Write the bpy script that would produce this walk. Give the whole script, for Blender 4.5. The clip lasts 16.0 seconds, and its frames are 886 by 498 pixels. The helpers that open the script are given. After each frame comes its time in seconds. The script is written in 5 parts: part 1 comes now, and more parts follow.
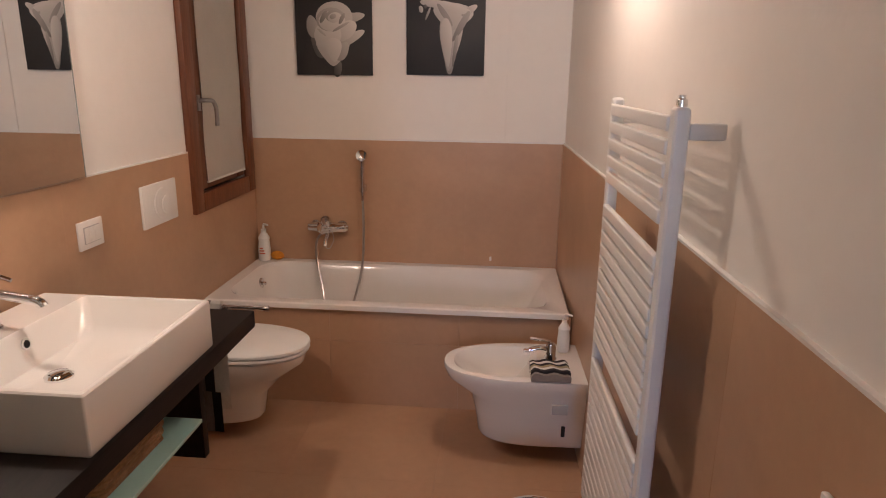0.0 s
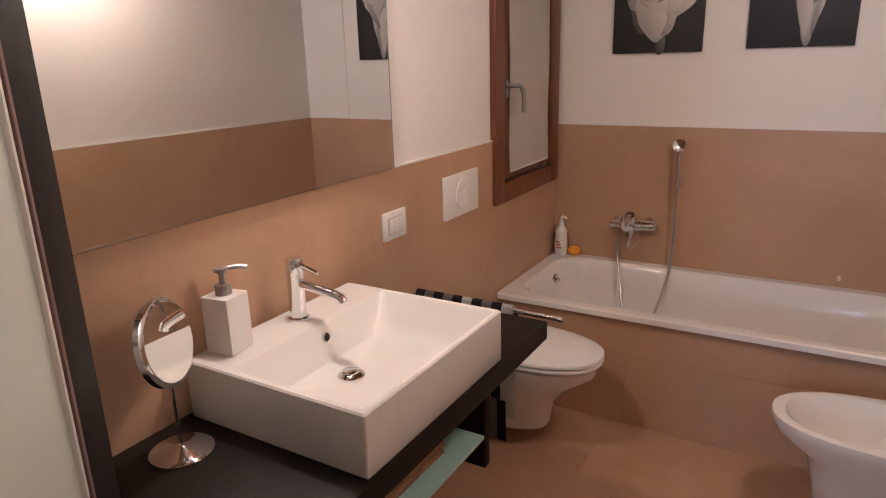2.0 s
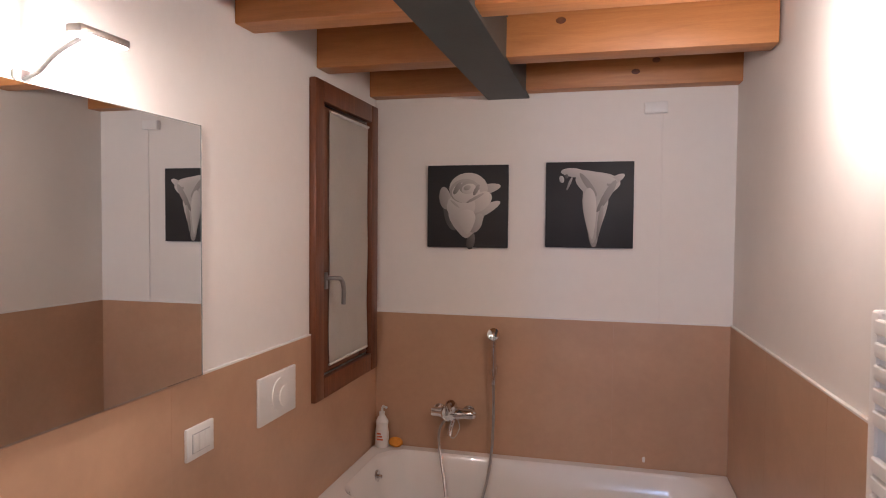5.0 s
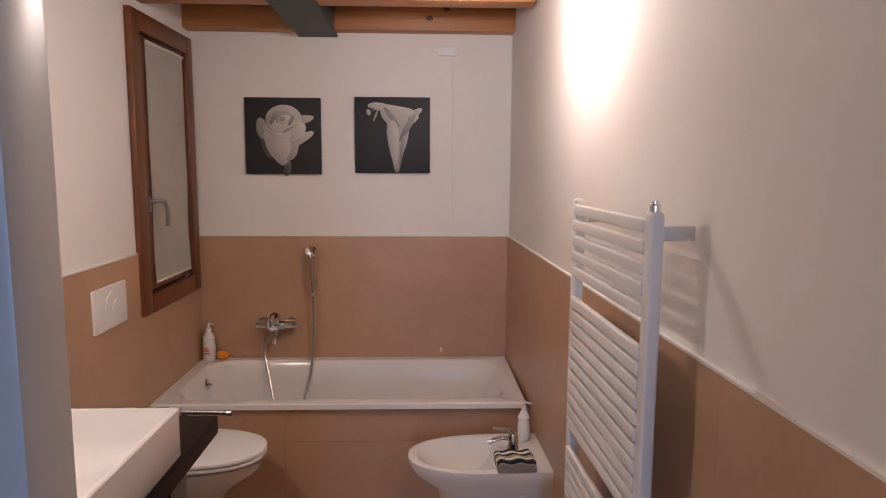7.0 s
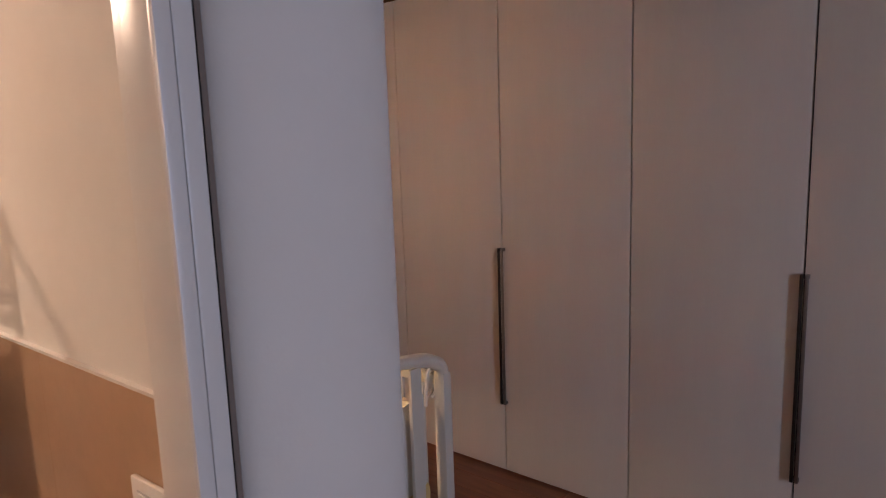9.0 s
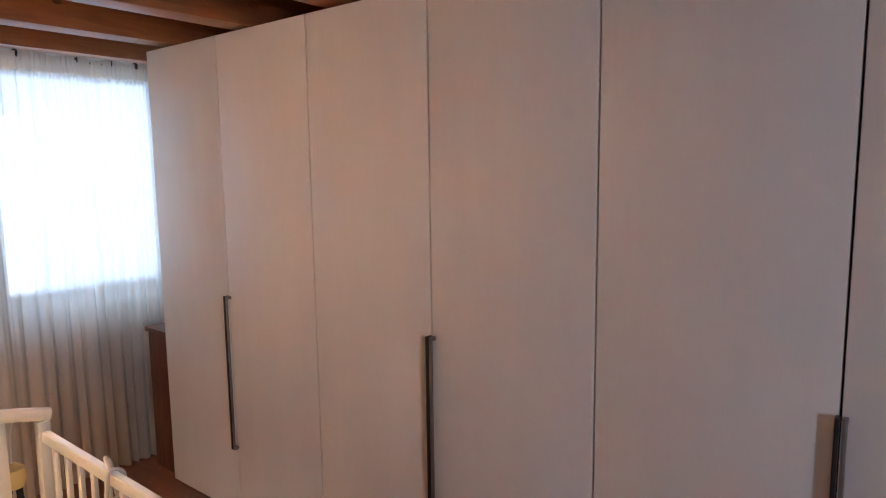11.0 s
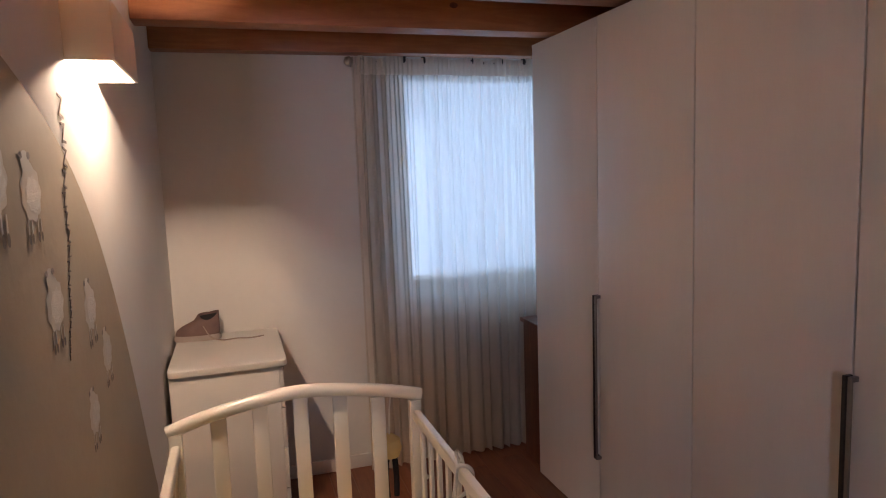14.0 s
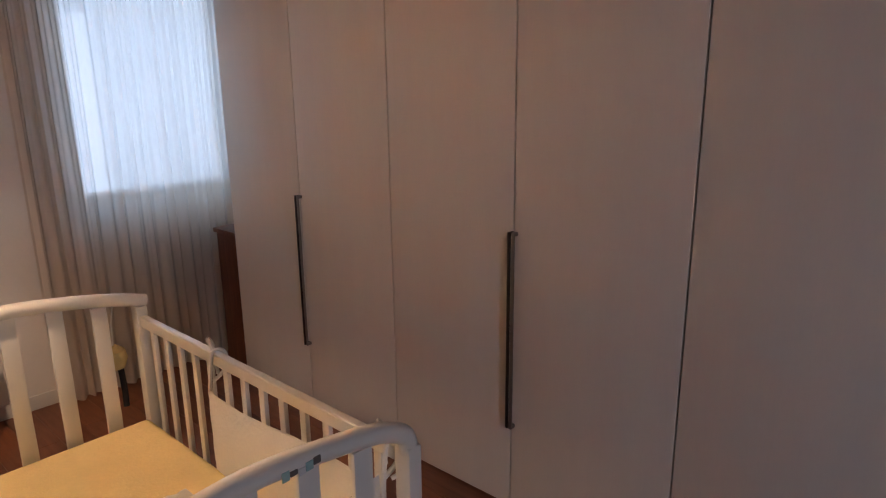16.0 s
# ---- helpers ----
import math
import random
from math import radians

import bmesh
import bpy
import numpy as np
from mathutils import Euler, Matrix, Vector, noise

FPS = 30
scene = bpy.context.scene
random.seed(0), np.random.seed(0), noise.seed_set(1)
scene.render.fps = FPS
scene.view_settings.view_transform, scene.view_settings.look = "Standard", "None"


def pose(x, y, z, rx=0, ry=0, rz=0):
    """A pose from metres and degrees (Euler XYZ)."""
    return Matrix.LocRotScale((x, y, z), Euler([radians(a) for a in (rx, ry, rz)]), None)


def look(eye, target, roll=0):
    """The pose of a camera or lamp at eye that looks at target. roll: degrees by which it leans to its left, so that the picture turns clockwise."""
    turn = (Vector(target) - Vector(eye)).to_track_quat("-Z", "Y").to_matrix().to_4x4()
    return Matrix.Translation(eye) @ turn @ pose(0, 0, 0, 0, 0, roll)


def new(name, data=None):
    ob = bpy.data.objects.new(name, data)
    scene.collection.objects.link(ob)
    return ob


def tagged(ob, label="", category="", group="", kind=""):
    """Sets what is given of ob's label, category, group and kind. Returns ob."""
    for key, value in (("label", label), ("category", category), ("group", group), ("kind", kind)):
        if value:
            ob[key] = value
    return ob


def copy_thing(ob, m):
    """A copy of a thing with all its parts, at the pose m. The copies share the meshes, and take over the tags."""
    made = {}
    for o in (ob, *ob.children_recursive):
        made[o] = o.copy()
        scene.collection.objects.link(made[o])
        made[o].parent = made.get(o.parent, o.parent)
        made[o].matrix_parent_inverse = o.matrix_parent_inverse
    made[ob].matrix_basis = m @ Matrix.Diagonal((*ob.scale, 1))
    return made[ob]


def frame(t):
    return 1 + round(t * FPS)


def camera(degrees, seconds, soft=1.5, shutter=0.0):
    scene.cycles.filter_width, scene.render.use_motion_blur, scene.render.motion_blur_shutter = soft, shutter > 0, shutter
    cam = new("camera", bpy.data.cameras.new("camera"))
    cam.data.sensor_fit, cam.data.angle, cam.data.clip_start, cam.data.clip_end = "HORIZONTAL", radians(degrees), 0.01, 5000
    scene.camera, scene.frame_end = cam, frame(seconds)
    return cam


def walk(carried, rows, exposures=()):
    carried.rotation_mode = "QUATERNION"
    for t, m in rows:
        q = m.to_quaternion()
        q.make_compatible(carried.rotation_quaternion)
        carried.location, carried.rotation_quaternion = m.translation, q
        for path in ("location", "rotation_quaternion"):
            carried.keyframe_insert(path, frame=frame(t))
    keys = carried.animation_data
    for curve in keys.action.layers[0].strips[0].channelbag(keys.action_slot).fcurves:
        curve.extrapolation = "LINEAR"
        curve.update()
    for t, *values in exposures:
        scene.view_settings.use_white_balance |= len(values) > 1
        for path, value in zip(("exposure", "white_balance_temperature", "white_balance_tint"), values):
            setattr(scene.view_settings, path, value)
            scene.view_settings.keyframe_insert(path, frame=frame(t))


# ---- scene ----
cam = camera(68.6, 16.0, soft=1.0, shutter=0.1)
PATH = [
    (0, (1.355, -3.475, 1.513), (1.192, -1.549, 1.0), 0.8),
    (0.5, (1.382, -3.413, 1.5), (0.983, -1.54, 0.922), -0.0),
    (1, (1.358, -3.349, 1.495), (0.741, -1.541, 0.903), -1.0),
    (1.5, (1.286, -3.26, 1.5), (0.481, -1.52, 0.928), -1.5),
    (2, (1.225, -3.196, 1.516), (0.235, -1.552, 0.953), -1.7),
    (2.5, (1.192, -3.106, 1.539), (0.015, -1.544, 1.122), -1.1),
    (3, (1.162, -3.028, 1.558), (-0.083, -1.494, 1.246), -0.8),
    (3.5, (1.15, -2.998, 1.589), (-0.03, -1.395, 1.396), -0.5),
    (4, (1.148, -3.008, 1.614), (0.162, -1.273, 1.477), 0.1),
    (4.5, (1.139, -3.054, 1.628), (0.442, -1.181, 1.578), 0.7),
    (6.8, (1.229, -3.484, 1.552), (1.188, -1.501, 1.299), 0.4),
    (7, (1.212, -3.536, 1.55), (1.28, -1.553, 1.302), 0.3),
    (7.2, (1.202, -3.585, 1.555), (1.439, -1.616, 1.298), -0.7),
    (7.5, (1.182, -3.690, 1.548), (1.766, -1.797, 1.285), -0.5),
    (7.6, (1.182, -3.711, 1.550), (1.843, -1.842, 1.283), -0.6),
    (8.0, (1.205, -3.735, 1.548), (2.164, -2.003, 1.257), -1.2),
    (8.3, (1.233, -3.757, 1.546), (2.416, -2.174, 1.244), -1.5),
    (8.6, (1.274, -3.767, 1.538), (2.624, -2.323, 1.234), -1.6),
    (9.0, (1.339, -3.765, 1.535), (2.859, -2.500, 1.223), -2.0),
    (9.2, (1.389, -3.758, 1.538), (2.956, -2.550, 1.224), -2.1),
    (10, (1.660, -3.735, 1.590), (3.285, -2.610, 1.268), -1.7),
    (10.7, (1.945, -3.600, 1.640), (3.560, -2.420, 1.352), -1),
    (11.3, (2.130, -3.440, 1.657), (3.572, -2.072, 1.438), -0.7),
    (11.5, (2.167, -3.393, 1.658), (3.507, -1.921, 1.464), -0.6),
    (12, (2.255, -3.363, 1.652), (3.292, -1.655, 1.554), -1.4),
    (12.5, (2.262, -3.343, 1.659), (3.038, -1.5, 1.628), -2.0),
    (13, (2.261, -3.342, 1.666), (2.858, -1.434, 1.638), -2.0),
    (13.5, (2.26, -3.334, 1.646), (2.795, -1.411, 1.526), -2.3),
    (14, (2.262, -3.333, 1.624), (2.863, -1.44, 1.389), -2.1),
    (14.5, (2.201, -3.331, 1.616), (2.99, -1.519, 1.306), -2.0),
    (15, (2.114, -3.329, 1.596), (3.088, -1.624, 1.22), -1.9),
    (15.5, (2.022, -3.35, 1.575), (3.245, -1.83, 1.134), -1.5),
    (16, (1.957, -3.387, 1.567), (3.399, -2.091, 1.073), -0.7),
]
walk(cam, [(t, look(eye, target, roll)) for t, eye, target, roll in PATH],
     [(0, 0.34, 6350, 14), (1, 0.42, 6200, 14), (2.5, 0.42, 5900, 14), (4.5, 0.34, 5700, 14), (7, 0.32, 5800, 14), (8, 0.36, 6100, 16), (9, 0.8, 7500, 21), (11.4, 1.46, 6900, 16), (12, 1.18, 6700, 17), (13, 0.7, 6600, 17), (14.5, 0.44, 6900, 18), (16, 0.58, 7500, 20)])

# ---------------------------------------------------------------- world and lights
world = bpy.data.worlds.new("world")
scene.world = world
world.use_nodes = True
wn, wl = world.node_tree.nodes, world.node_tree.links
sky = wn.new("ShaderNodeTexSky")
sky.sky_type, sky.sun_disc = "NISHITA", False
sky.sun_elevation, sky.sun_rotation = radians(35), radians(200)
wl.new(sky.outputs["Color"], wn["Background"].inputs["Color"])
wn["Background"].inputs["Strength"].default_value = 0.12


def area_lamp(name, m, sx, sy, watts, colour):
    data = bpy.data.lights.new(name, "AREA")
    data.shape, data.size, data.size_y, data.energy, data.color = "RECTANGLE", sx, sy, watts, colour
    ob = new(name, data)
    ob.matrix_world = m
    return ob


def point_lamp(name, at, radius, watts, colour):
    data = bpy.data.lights.new(name, "POINT")
    data.shadow_soft_size, data.energy, data.color = radius, watts, colour
    ob = new(name, data)
    ob.location = at
    return ob


WARM = (1.0, 0.82, 0.68)
DAY = (0.48, 0.66, 1.0)
NB_LIGHT = 0.375
area_lamp("bedroom_window_light", look((3.625, NB_LIGHT, 1.58), (3.625, -2.0, 1.58)), 0.85, 1.13, 6.2, (0.36, 0.61, 1.0))
area_lamp("hall_window_light", look((1.25, -6.96, 1.55), (1.30, -2.0, 1.45)), 0.38, 1.15, 24.0, DAY)

# ---------------------------------------------------------------- mesh helpers


def finish(bm, mat, smooth):
    bmesh.ops.recalc_face_normals(bm, faces=bm.faces)
    me = bpy.data.meshes.new("mesh")
    if smooth:
        for f in bm.faces:
            f.smooth = True
        for e in bm.edges:
            if len(e.link_faces) == 2 and e.calc_face_angle(0) > 0.6:
                e.smooth = False
    bm.to_mesh(me)
    bm.free()
    for one in (mat if isinstance(mat, (list, tuple)) else [mat]):
        me.materials.append(one)
    return me


def part(name, bm, material, parent=None, label="", smooth=True):
    """One mesh object, under a thing or a part when a parent is given."""
    ob = new(name, finish(bm, material, smooth))
    ob.parent = parent
    return tagged(ob, label)


def thing(name, label, category, group="", at=(0, 0, 0), rz=0.0):
    ob = new(name)
    ob.empty_display_size = 0.05
    ob.matrix_basis = pose(*at, 0, 0, rz)
    return tagged(ob, label, category, group)


def structure(name, bm, material, label, smooth=False):
    ob = new(name, finish(bm, material, smooth))
    return tagged(ob, label, "structure", "", "structure")


def box(x0, x1, y0, y1, z0, z1, bevel=0.0, seg=2, bm=None):
    b = bmesh.new()
    bmesh.ops.create_cube(b, size=1.0)
    bmesh.ops.scale(b, vec=(x1 - x0, y1 - y0, z1 - z0), verts=b.verts)
    bmesh.ops.translate(b, vec=((x0 + x1) / 2, (y0 + y1) / 2, (z0 + z1) / 2), verts=b.verts)
    if bevel:
        bmesh.ops.bevel(b, geom=b.edges[:], offset=bevel, segments=seg, affect="EDGES", profile=0.6)
    return merge(bm, b)


def merge(bm, b):
    if bm is None:
        return b
    me = bpy.data.meshes.new("tmp")
    b.to_mesh(me)
    b.free()
    bm.from_mesh(me)
    bpy.data.meshes.remove(me)
    return bm


def moved(bm, m):
    bmesh.ops.transform(bm, matrix=m, verts=bm.verts)
    return bm


def cyl(r, h, at=(0, 0, 0), axis="z", r2=None, n=24, bm=None, bevel=0.0):
    """A round bar of length h that begins at the point and runs along the axis."""
    b = bmesh.new()
    bmesh.ops.create_cone(b, cap_ends=True, segments=n, radius1=r, radius2=r if r2 is None else r2, depth=h)
    if bevel:
        rim = [e for e in b.edges if abs(e.verts[0].co.z - e.verts[1].co.z) < 1e-6]
        bmesh.ops.bevel(b, geom=rim, offset=bevel, segments=2, affect="EDGES")
    bmesh.ops.translate(b, vec=(0, 0, h / 2), verts=b.verts)
    turn = {"z": (0, 0, 0), "x": (0, 90, 0), "y": (-90, 0, 0), "-x": (0, -90, 0), "-y": (90, 0, 0)}[axis]
    moved(b, pose(*at, *turn))
    return merge(bm, b)


def lathe(profile, at=(0, 0, 0), n=32, bm=None):
    """Turns (radius, height) pairs round the z axis."""
    b = bmesh.new()
    rings = [[b.verts.new((r * math.cos(2 * math.pi * k / n), r * math.sin(2 * math.pi * k / n), z)) for k in range(n)] for r, z in profile]
    for lo, hi in zip(rings, rings[1:]):
        for k in range(n):
            b.faces.new((lo[k], lo[(k + 1) % n], hi[(k + 1) % n], hi[k]))
    b.faces.new(rings[0]), b.faces.new(rings[-1])
    moved(b, pose(*at))
    return merge(bm, b)


def loft(loops, close_first=True, close_last=True, bm=None):
    """Joins closed loops of equal length one after another."""
    b = bmesh.new()
    rings = [[b.verts.new(p) for p in loop] for loop in loops]
    n = len(rings[0])
    for lo, hi in zip(rings, rings[1:]):
        for k in range(n):
            b.faces.new((lo[k], lo[(k + 1) % n], hi[(k + 1) % n], hi[k]))
    if close_first:
        b.faces.new(rings[0])
    if close_last:
        b.faces.new(rings[-1])
    return merge(bm, b)


def rrect(x0, x1, y0, y1, r, z, n=6):
    """A rectangle with round corners, at height z."""
    out = []
    for cx, cy, a in ((x1 - r, y1 - r, 0), (x0 + r, y1 - r, 90), (x0 + r, y0 + r, 180), (x1 - r, y0 + r, 270)):
        for k in range(n + 1):
            t = radians(a + 90 * k / n)
            out.append((cx + r * math.cos(t), cy + r * math.sin(t), z))
    return out


def dshape(depth, half, z, start=0.0, straight=0.35, n=18, power=2.3):
    """A bowl's outline: square at the wall (x = start), round in front (x = depth)."""
    out = [(start, -half, z)]
    sx = start + (depth - start) * straight
    for k in range(n + 1):
        t = math.pi * k / n - math.pi / 2
        c, s = math.cos(t), math.sin(t)
        out.append((sx + (depth - sx) * abs(c) ** (2 / power), half * math.copysign(abs(s) ** (2 / power), s), z))
    out.append((start, half, z))
    return out


def tube(points, r, n=8, bm=None, smooth_steps=0):
    """A bent bar along points, rounded by sampling a Catmull-Rom line."""
    pts = [Vector(p) for p in points]
    if smooth_steps:
        full = []
        for k in range(len(pts) - 1):
            a, b0, c, d = pts[max(k - 1, 0)], pts[k], pts[k + 1], pts[min(k + 2, len(pts) - 1)]
            for s in range(smooth_steps):
                t = s / smooth_steps
                full.append(0.5 * (2 * b0 + (c - a) * t + (2 * a - 5 * b0 + 4 * c - d) * t * t + (3 * b0 - a - 3 * c + d) * t ** 3))
        pts = full + [pts[-1]]
    loops, normal = [], None
    for k, p in enumerate(pts):
        way = (pts[min(k + 1, len(pts) - 1)] - pts[max(k - 1, 0)]).normalized()
        if normal is None:
            normal = way.orthogonal().normalized()
        normal = (normal - way * normal.dot(way)).normalized()
        side = way.cross(normal)
        loops.append([p + r * (math.cos(2 * math.pi * j / n) * normal + math.sin(2 * math.pi * j / n) * side) for j in range(n)])
    return loft(loops, bm=bm)


# ---------------------------------------------------------------- materials


def shader(name, colour, rough=0.5, metal=0.0, vary=0.0, scale=4.0, bump=0.0, bump_scale=60.0, second=None, coat=0.0, stretch=(1, 1, 1),
           pieces=0.0, spec=0.5, rough_vary=0.0, distort=0.0, detail=6.0, fine=0.0, islands=False):
    """A surface with a broad and a fine variation of colour, its own gloss and a fine relief."""
    mat = bpy.data.materials.new(name)
    mat.use_nodes = True
    nt = mat.node_tree
    b = nt.nodes["Principled BSDF"]
    b.inputs["Roughness"].default_value, b.inputs["Metallic"].default_value = rough, metal
    b.inputs["Specular IOR Level"].default_value, b.inputs["Coat Weight"].default_value = spec, coat
    b.inputs["Coat Roughness"].default_value = 0.08
    b.inputs["Base Color"].default_value = (*colour, 1)
    coord = nt.nodes.new("ShaderNodeTexCoord")
    mapping = nt.nodes.new("ShaderNodeMapping")
    mapping.inputs["Scale"].default_value = stretch
    info = nt.nodes.new("ShaderNodeObjectInfo")
    geo = nt.nodes.new("ShaderNodeNewGeometry")
    nt.links.new(geo.outputs["Position"], mapping.inputs["Vector"])
    if vary or second:
        noise_a = nt.nodes.new("ShaderNodeTexNoise")
        noise_a.inputs["Scale"].default_value, noise_a.inputs["Detail"].default_value, noise_a.inputs["Distortion"].default_value = scale, detail, distort
        nt.links.new(mapping.outputs[0], noise_a.inputs["Vector"])
        ramp = nt.nodes.new("ShaderNodeMapRange")
        ramp.inputs["From Min"].default_value, ramp.inputs["From Max"].default_value = 0.32, 0.68
        nt.links.new(noise_a.outputs["Fac"], ramp.inputs["Value"])
        mix = nt.nodes.new("ShaderNodeMix")
        mix.data_type = "RGBA"
        other = second or tuple(c * (1 - vary) for c in colour)
        mix.inputs["A"].default_value, mix.inputs["B"].default_value = (*colour, 1), (*other, 1)
        nt.links.new(ramp.outputs[0], mix.inputs["Factor"])
        last = mix.outputs["Result"]
        if fine:
            noise_f = nt.nodes.new("ShaderNodeTexNoise")
            noise_f.inputs["Scale"].default_value, noise_f.inputs["Detail"].default_value = scale * 14, 3
            nt.links.new(mapping.outputs[0], noise_f.inputs["Vector"])
            fr = nt.nodes.new("ShaderNodeMapRange")
            fr.inputs["To Min"].default_value, fr.inputs["To Max"].default_value = 1 - fine, 1 + fine
            nt.links.new(noise_f.outputs["Fac"], fr.inputs["Value"])
            hf = nt.nodes.new("ShaderNodeHueSaturation")
            nt.links.new(last, hf.inputs["Color"])
            nt.links.new(fr.outputs[0], hf.inputs["Value"])
            last = hf.outputs[0]
        if pieces:
            hsv = nt.nodes.new("ShaderNodeHueSaturation")
            pr = nt.nodes.new("ShaderNodeMapRange")
            pr.inputs["To Min"].default_value, pr.inputs["To Max"].default_value = 1 - pieces, 1 + pieces
            nt.links.new(geo.outputs["Random Per Island"] if islands else info.outputs["Random"], pr.inputs["Value"])
            nt.links.new(pr.outputs[0], hsv.inputs["Value"])
            nt.links.new(last, hsv.inputs["Color"])
            last = hsv.outputs[0]
        nt.links.new(last, b.inputs["Base Color"])
        if rough_vary:
            rr = nt.nodes.new("ShaderNodeMapRange")
            rr.inputs["To Min"].default_value, rr.inputs["To Max"].default_value = rough, min(1, rough + rough_vary)
            nt.links.new(noise_a.outputs["Fac"], rr.inputs["Value"])
            nt.links.new(rr.outputs[0], b.inputs["Roughness"])
    if bump:
        noise_b = nt.nodes.new("ShaderNodeTexNoise")
        noise_b.inputs["Scale"].default_value, noise_b.inputs["Detail"].default_value = bump_scale, 4
        nt.links.new(mapping.outputs[0], noise_b.inputs["Vector"])
        bn = nt.nodes.new("ShaderNodeBump")
        bn.inputs["Strength"].default_value, bn.inputs["Distance"].default_value = bump, 0.004
        nt.links.new(noise_b.outputs["Fac"], bn.inputs["Height"])
        nt.links.new(bn.outputs[0], b.inputs["Normal"])
    return mat


def emitter(name, colour, strength):
    mat = bpy.data.materials.new(name)
    mat.use_nodes = True
    b = mat.node_tree.nodes["Principled BSDF"]
    b.inputs["Base Color"].default_value = (0.8, 0.8, 0.8, 1)
    b.inputs["Emission Color"].default_value, b.inputs["Emission Strength"].default_value = (*colour, 1), strength
    return mat


def sheer(name, colour, clear, through_light):
    """Thin cloth: part open weave, part cloth that lets light through."""
    mat = bpy.data.materials.new(name)
    mat.use_nodes = True
    nt = mat.node_tree
    out = nt.nodes["Material Output"]
    diff, trans, hole = (nt.nodes.new("ShaderNodeBsdf" + k) for k in ("Diffuse", "Translucent", "Transparent"))
    diff.inputs["Color"].default_value = trans.inputs["Color"].default_value = (*colour, 1)
    a, c = nt.nodes.new("ShaderNodeMixShader"), nt.nodes.new("ShaderNodeMixShader")
    a.inputs[0].default_value, c.inputs[0].default_value = through_light, clear
    nt.links.new(diff.outputs[0], a.inputs[1]), nt.links.new(trans.outputs[0], a.inputs[2])
    nt.links.new(a.outputs[0], c.inputs[1]), nt.links.new(hole.outputs[0], c.inputs[2])
    nt.links.new(c.outputs[0], out.inputs["Surface"])
    return mat


def glass(name, tint, rough=0.0):
    mat = bpy.data.materials.new(name)
    mat.use_nodes = True
    b = mat.node_tree.nodes["Principled BSDF"]
    b.inputs["Base Color"].default_value, b.inputs["Roughness"].default_value = (*tint, 1), rough
    b.inputs["Transmission Weight"].default_value, b.inputs["IOR"].default_value = 1.0, 1.45
    return mat


M_PLASTER = shader("white_plaster", (0.80, 0.765, 0.72), 0.85, vary=0.05, scale=1.6, bump=0.16, bump_scale=45, fine=0.02)
M_BEIGE = shader("beige_wall_paint", (0.43, 0.36, 0.27), 0.8, vary=0.08, scale=2.2, bump=0.25, bump_scale=30, fine=0.03)
M_TILE = shader("beige_stoneware", (0.52, 0.325, 0.205), 0.25, second=(0.45, 0.28, 0.175), vary=0.1, scale=2.4, bump=0.05, bump_scale=90, pieces=0.006, rough_vary=0.14, fine=0.06, distort=0.6)
M_FLOORTILE = shader("floor_stoneware", (0.48, 0.295, 0.18), 0.42, second=(0.42, 0.25, 0.152), vary=0.1, scale=2.0, bump=0.06, bump_scale=80, pieces=0.015, rough_vary=0.15, fine=0.07, distort=0.8)
M_GROUT = shader("grout", (0.48, 0.30, 0.19), 0.9, vary=0.15, scale=20)
M_PINE = shader("pine_beam", (0.52, 0.225, 0.07), 0.45, second=(0.43, 0.175, 0.052), vary=0.2, scale=3.0, stretch=(0.9, 9, 9), bump=0.12, bump_scale=12, pieces=0.12, distort=1.6, fine=0.10)
M_BOARD = shader("pine_boards", (0.42, 0.18, 0.062), 0.5, second=(0.30, 0.115, 0.038), vary=0.2, scale=3.0, stretch=(9, 0.9, 9), bump=0.1, bump_scale=12, pieces=0.15, distort=1.4, fine=0.10, islands=True)
# same pine as M_PINE, darkened and reddened to stand in for the bedroom's light
M_DIMPINE = shader("pine_beam_dimmed_red", (0.40, 0.150, 0.052), 0.42, second=(0.31, 0.108, 0.036), vary=0.2, scale=3.0, stretch=(0.9, 9, 9), bump=0.12, bump_scale=12, pieces=0.10, distort=1.6, fine=0.10)
M_KNOT = shader("pine_knot", (0.16, 0.05, 0.018), 0.5, vary=0.4, scale=60)
M_STEEL = shader("painted_steel", (0.045, 0.05, 0.046), 0.5, vary=0.25, scale=5, bump=0.08, bump_scale=50)
M_WALNUT = shader("stained_window_wood", (0.19, 0.066, 0.028), 0.38, second=(0.12, 0.040, 0.017), vary=0.2, scale=4, stretch=(12, 12, 1.0), bump=0.12, bump_scale=14, fine=0.12, distort=1.0)
M_WENGE = shader("wenge_wood", (0.011, 0.0075, 0.0065), 0.52, second=(0.018, 0.012, 0.010), spec=0.18, vary=0.2, scale=5, stretch=(10, 1, 10), bump=0.12, bump_scale=16, fine=0.15)
M_CERAMIC = shader("white_ceramic", (0.80, 0.775, 0.74), 0.10, vary=0.02, scale=3, coat=0.5)
M_ENAMEL = shader("white_enamel", (0.80, 0.775, 0.74), 0.16, vary=0.02, scale=3, coat=0.4)
M_CHROME = shader("chrome", (0.80, 0.80, 0.81), 0.09, 1.0, vary=0.04, scale=30)
M_SATIN = shader("brushed_metal", (0.50, 0.49, 0.48), 0.32, 1.0, vary=0.12, scale=40)
M_HANDLE = shader("bronze_handle_metal", (0.30, 0.27, 0.25), 0.4, 0.9, vary=0.1, scale=30)
M_DARKMETAL = shader("dark_metal_and_seam_shade", (0.07, 0.06, 0.055), 0.35, 0.9, vary=0.15, scale=30)
M_PLASTIC = shader("white_plastic", (0.80, 0.79, 0.76), 0.32, vary=0.03, scale=10)
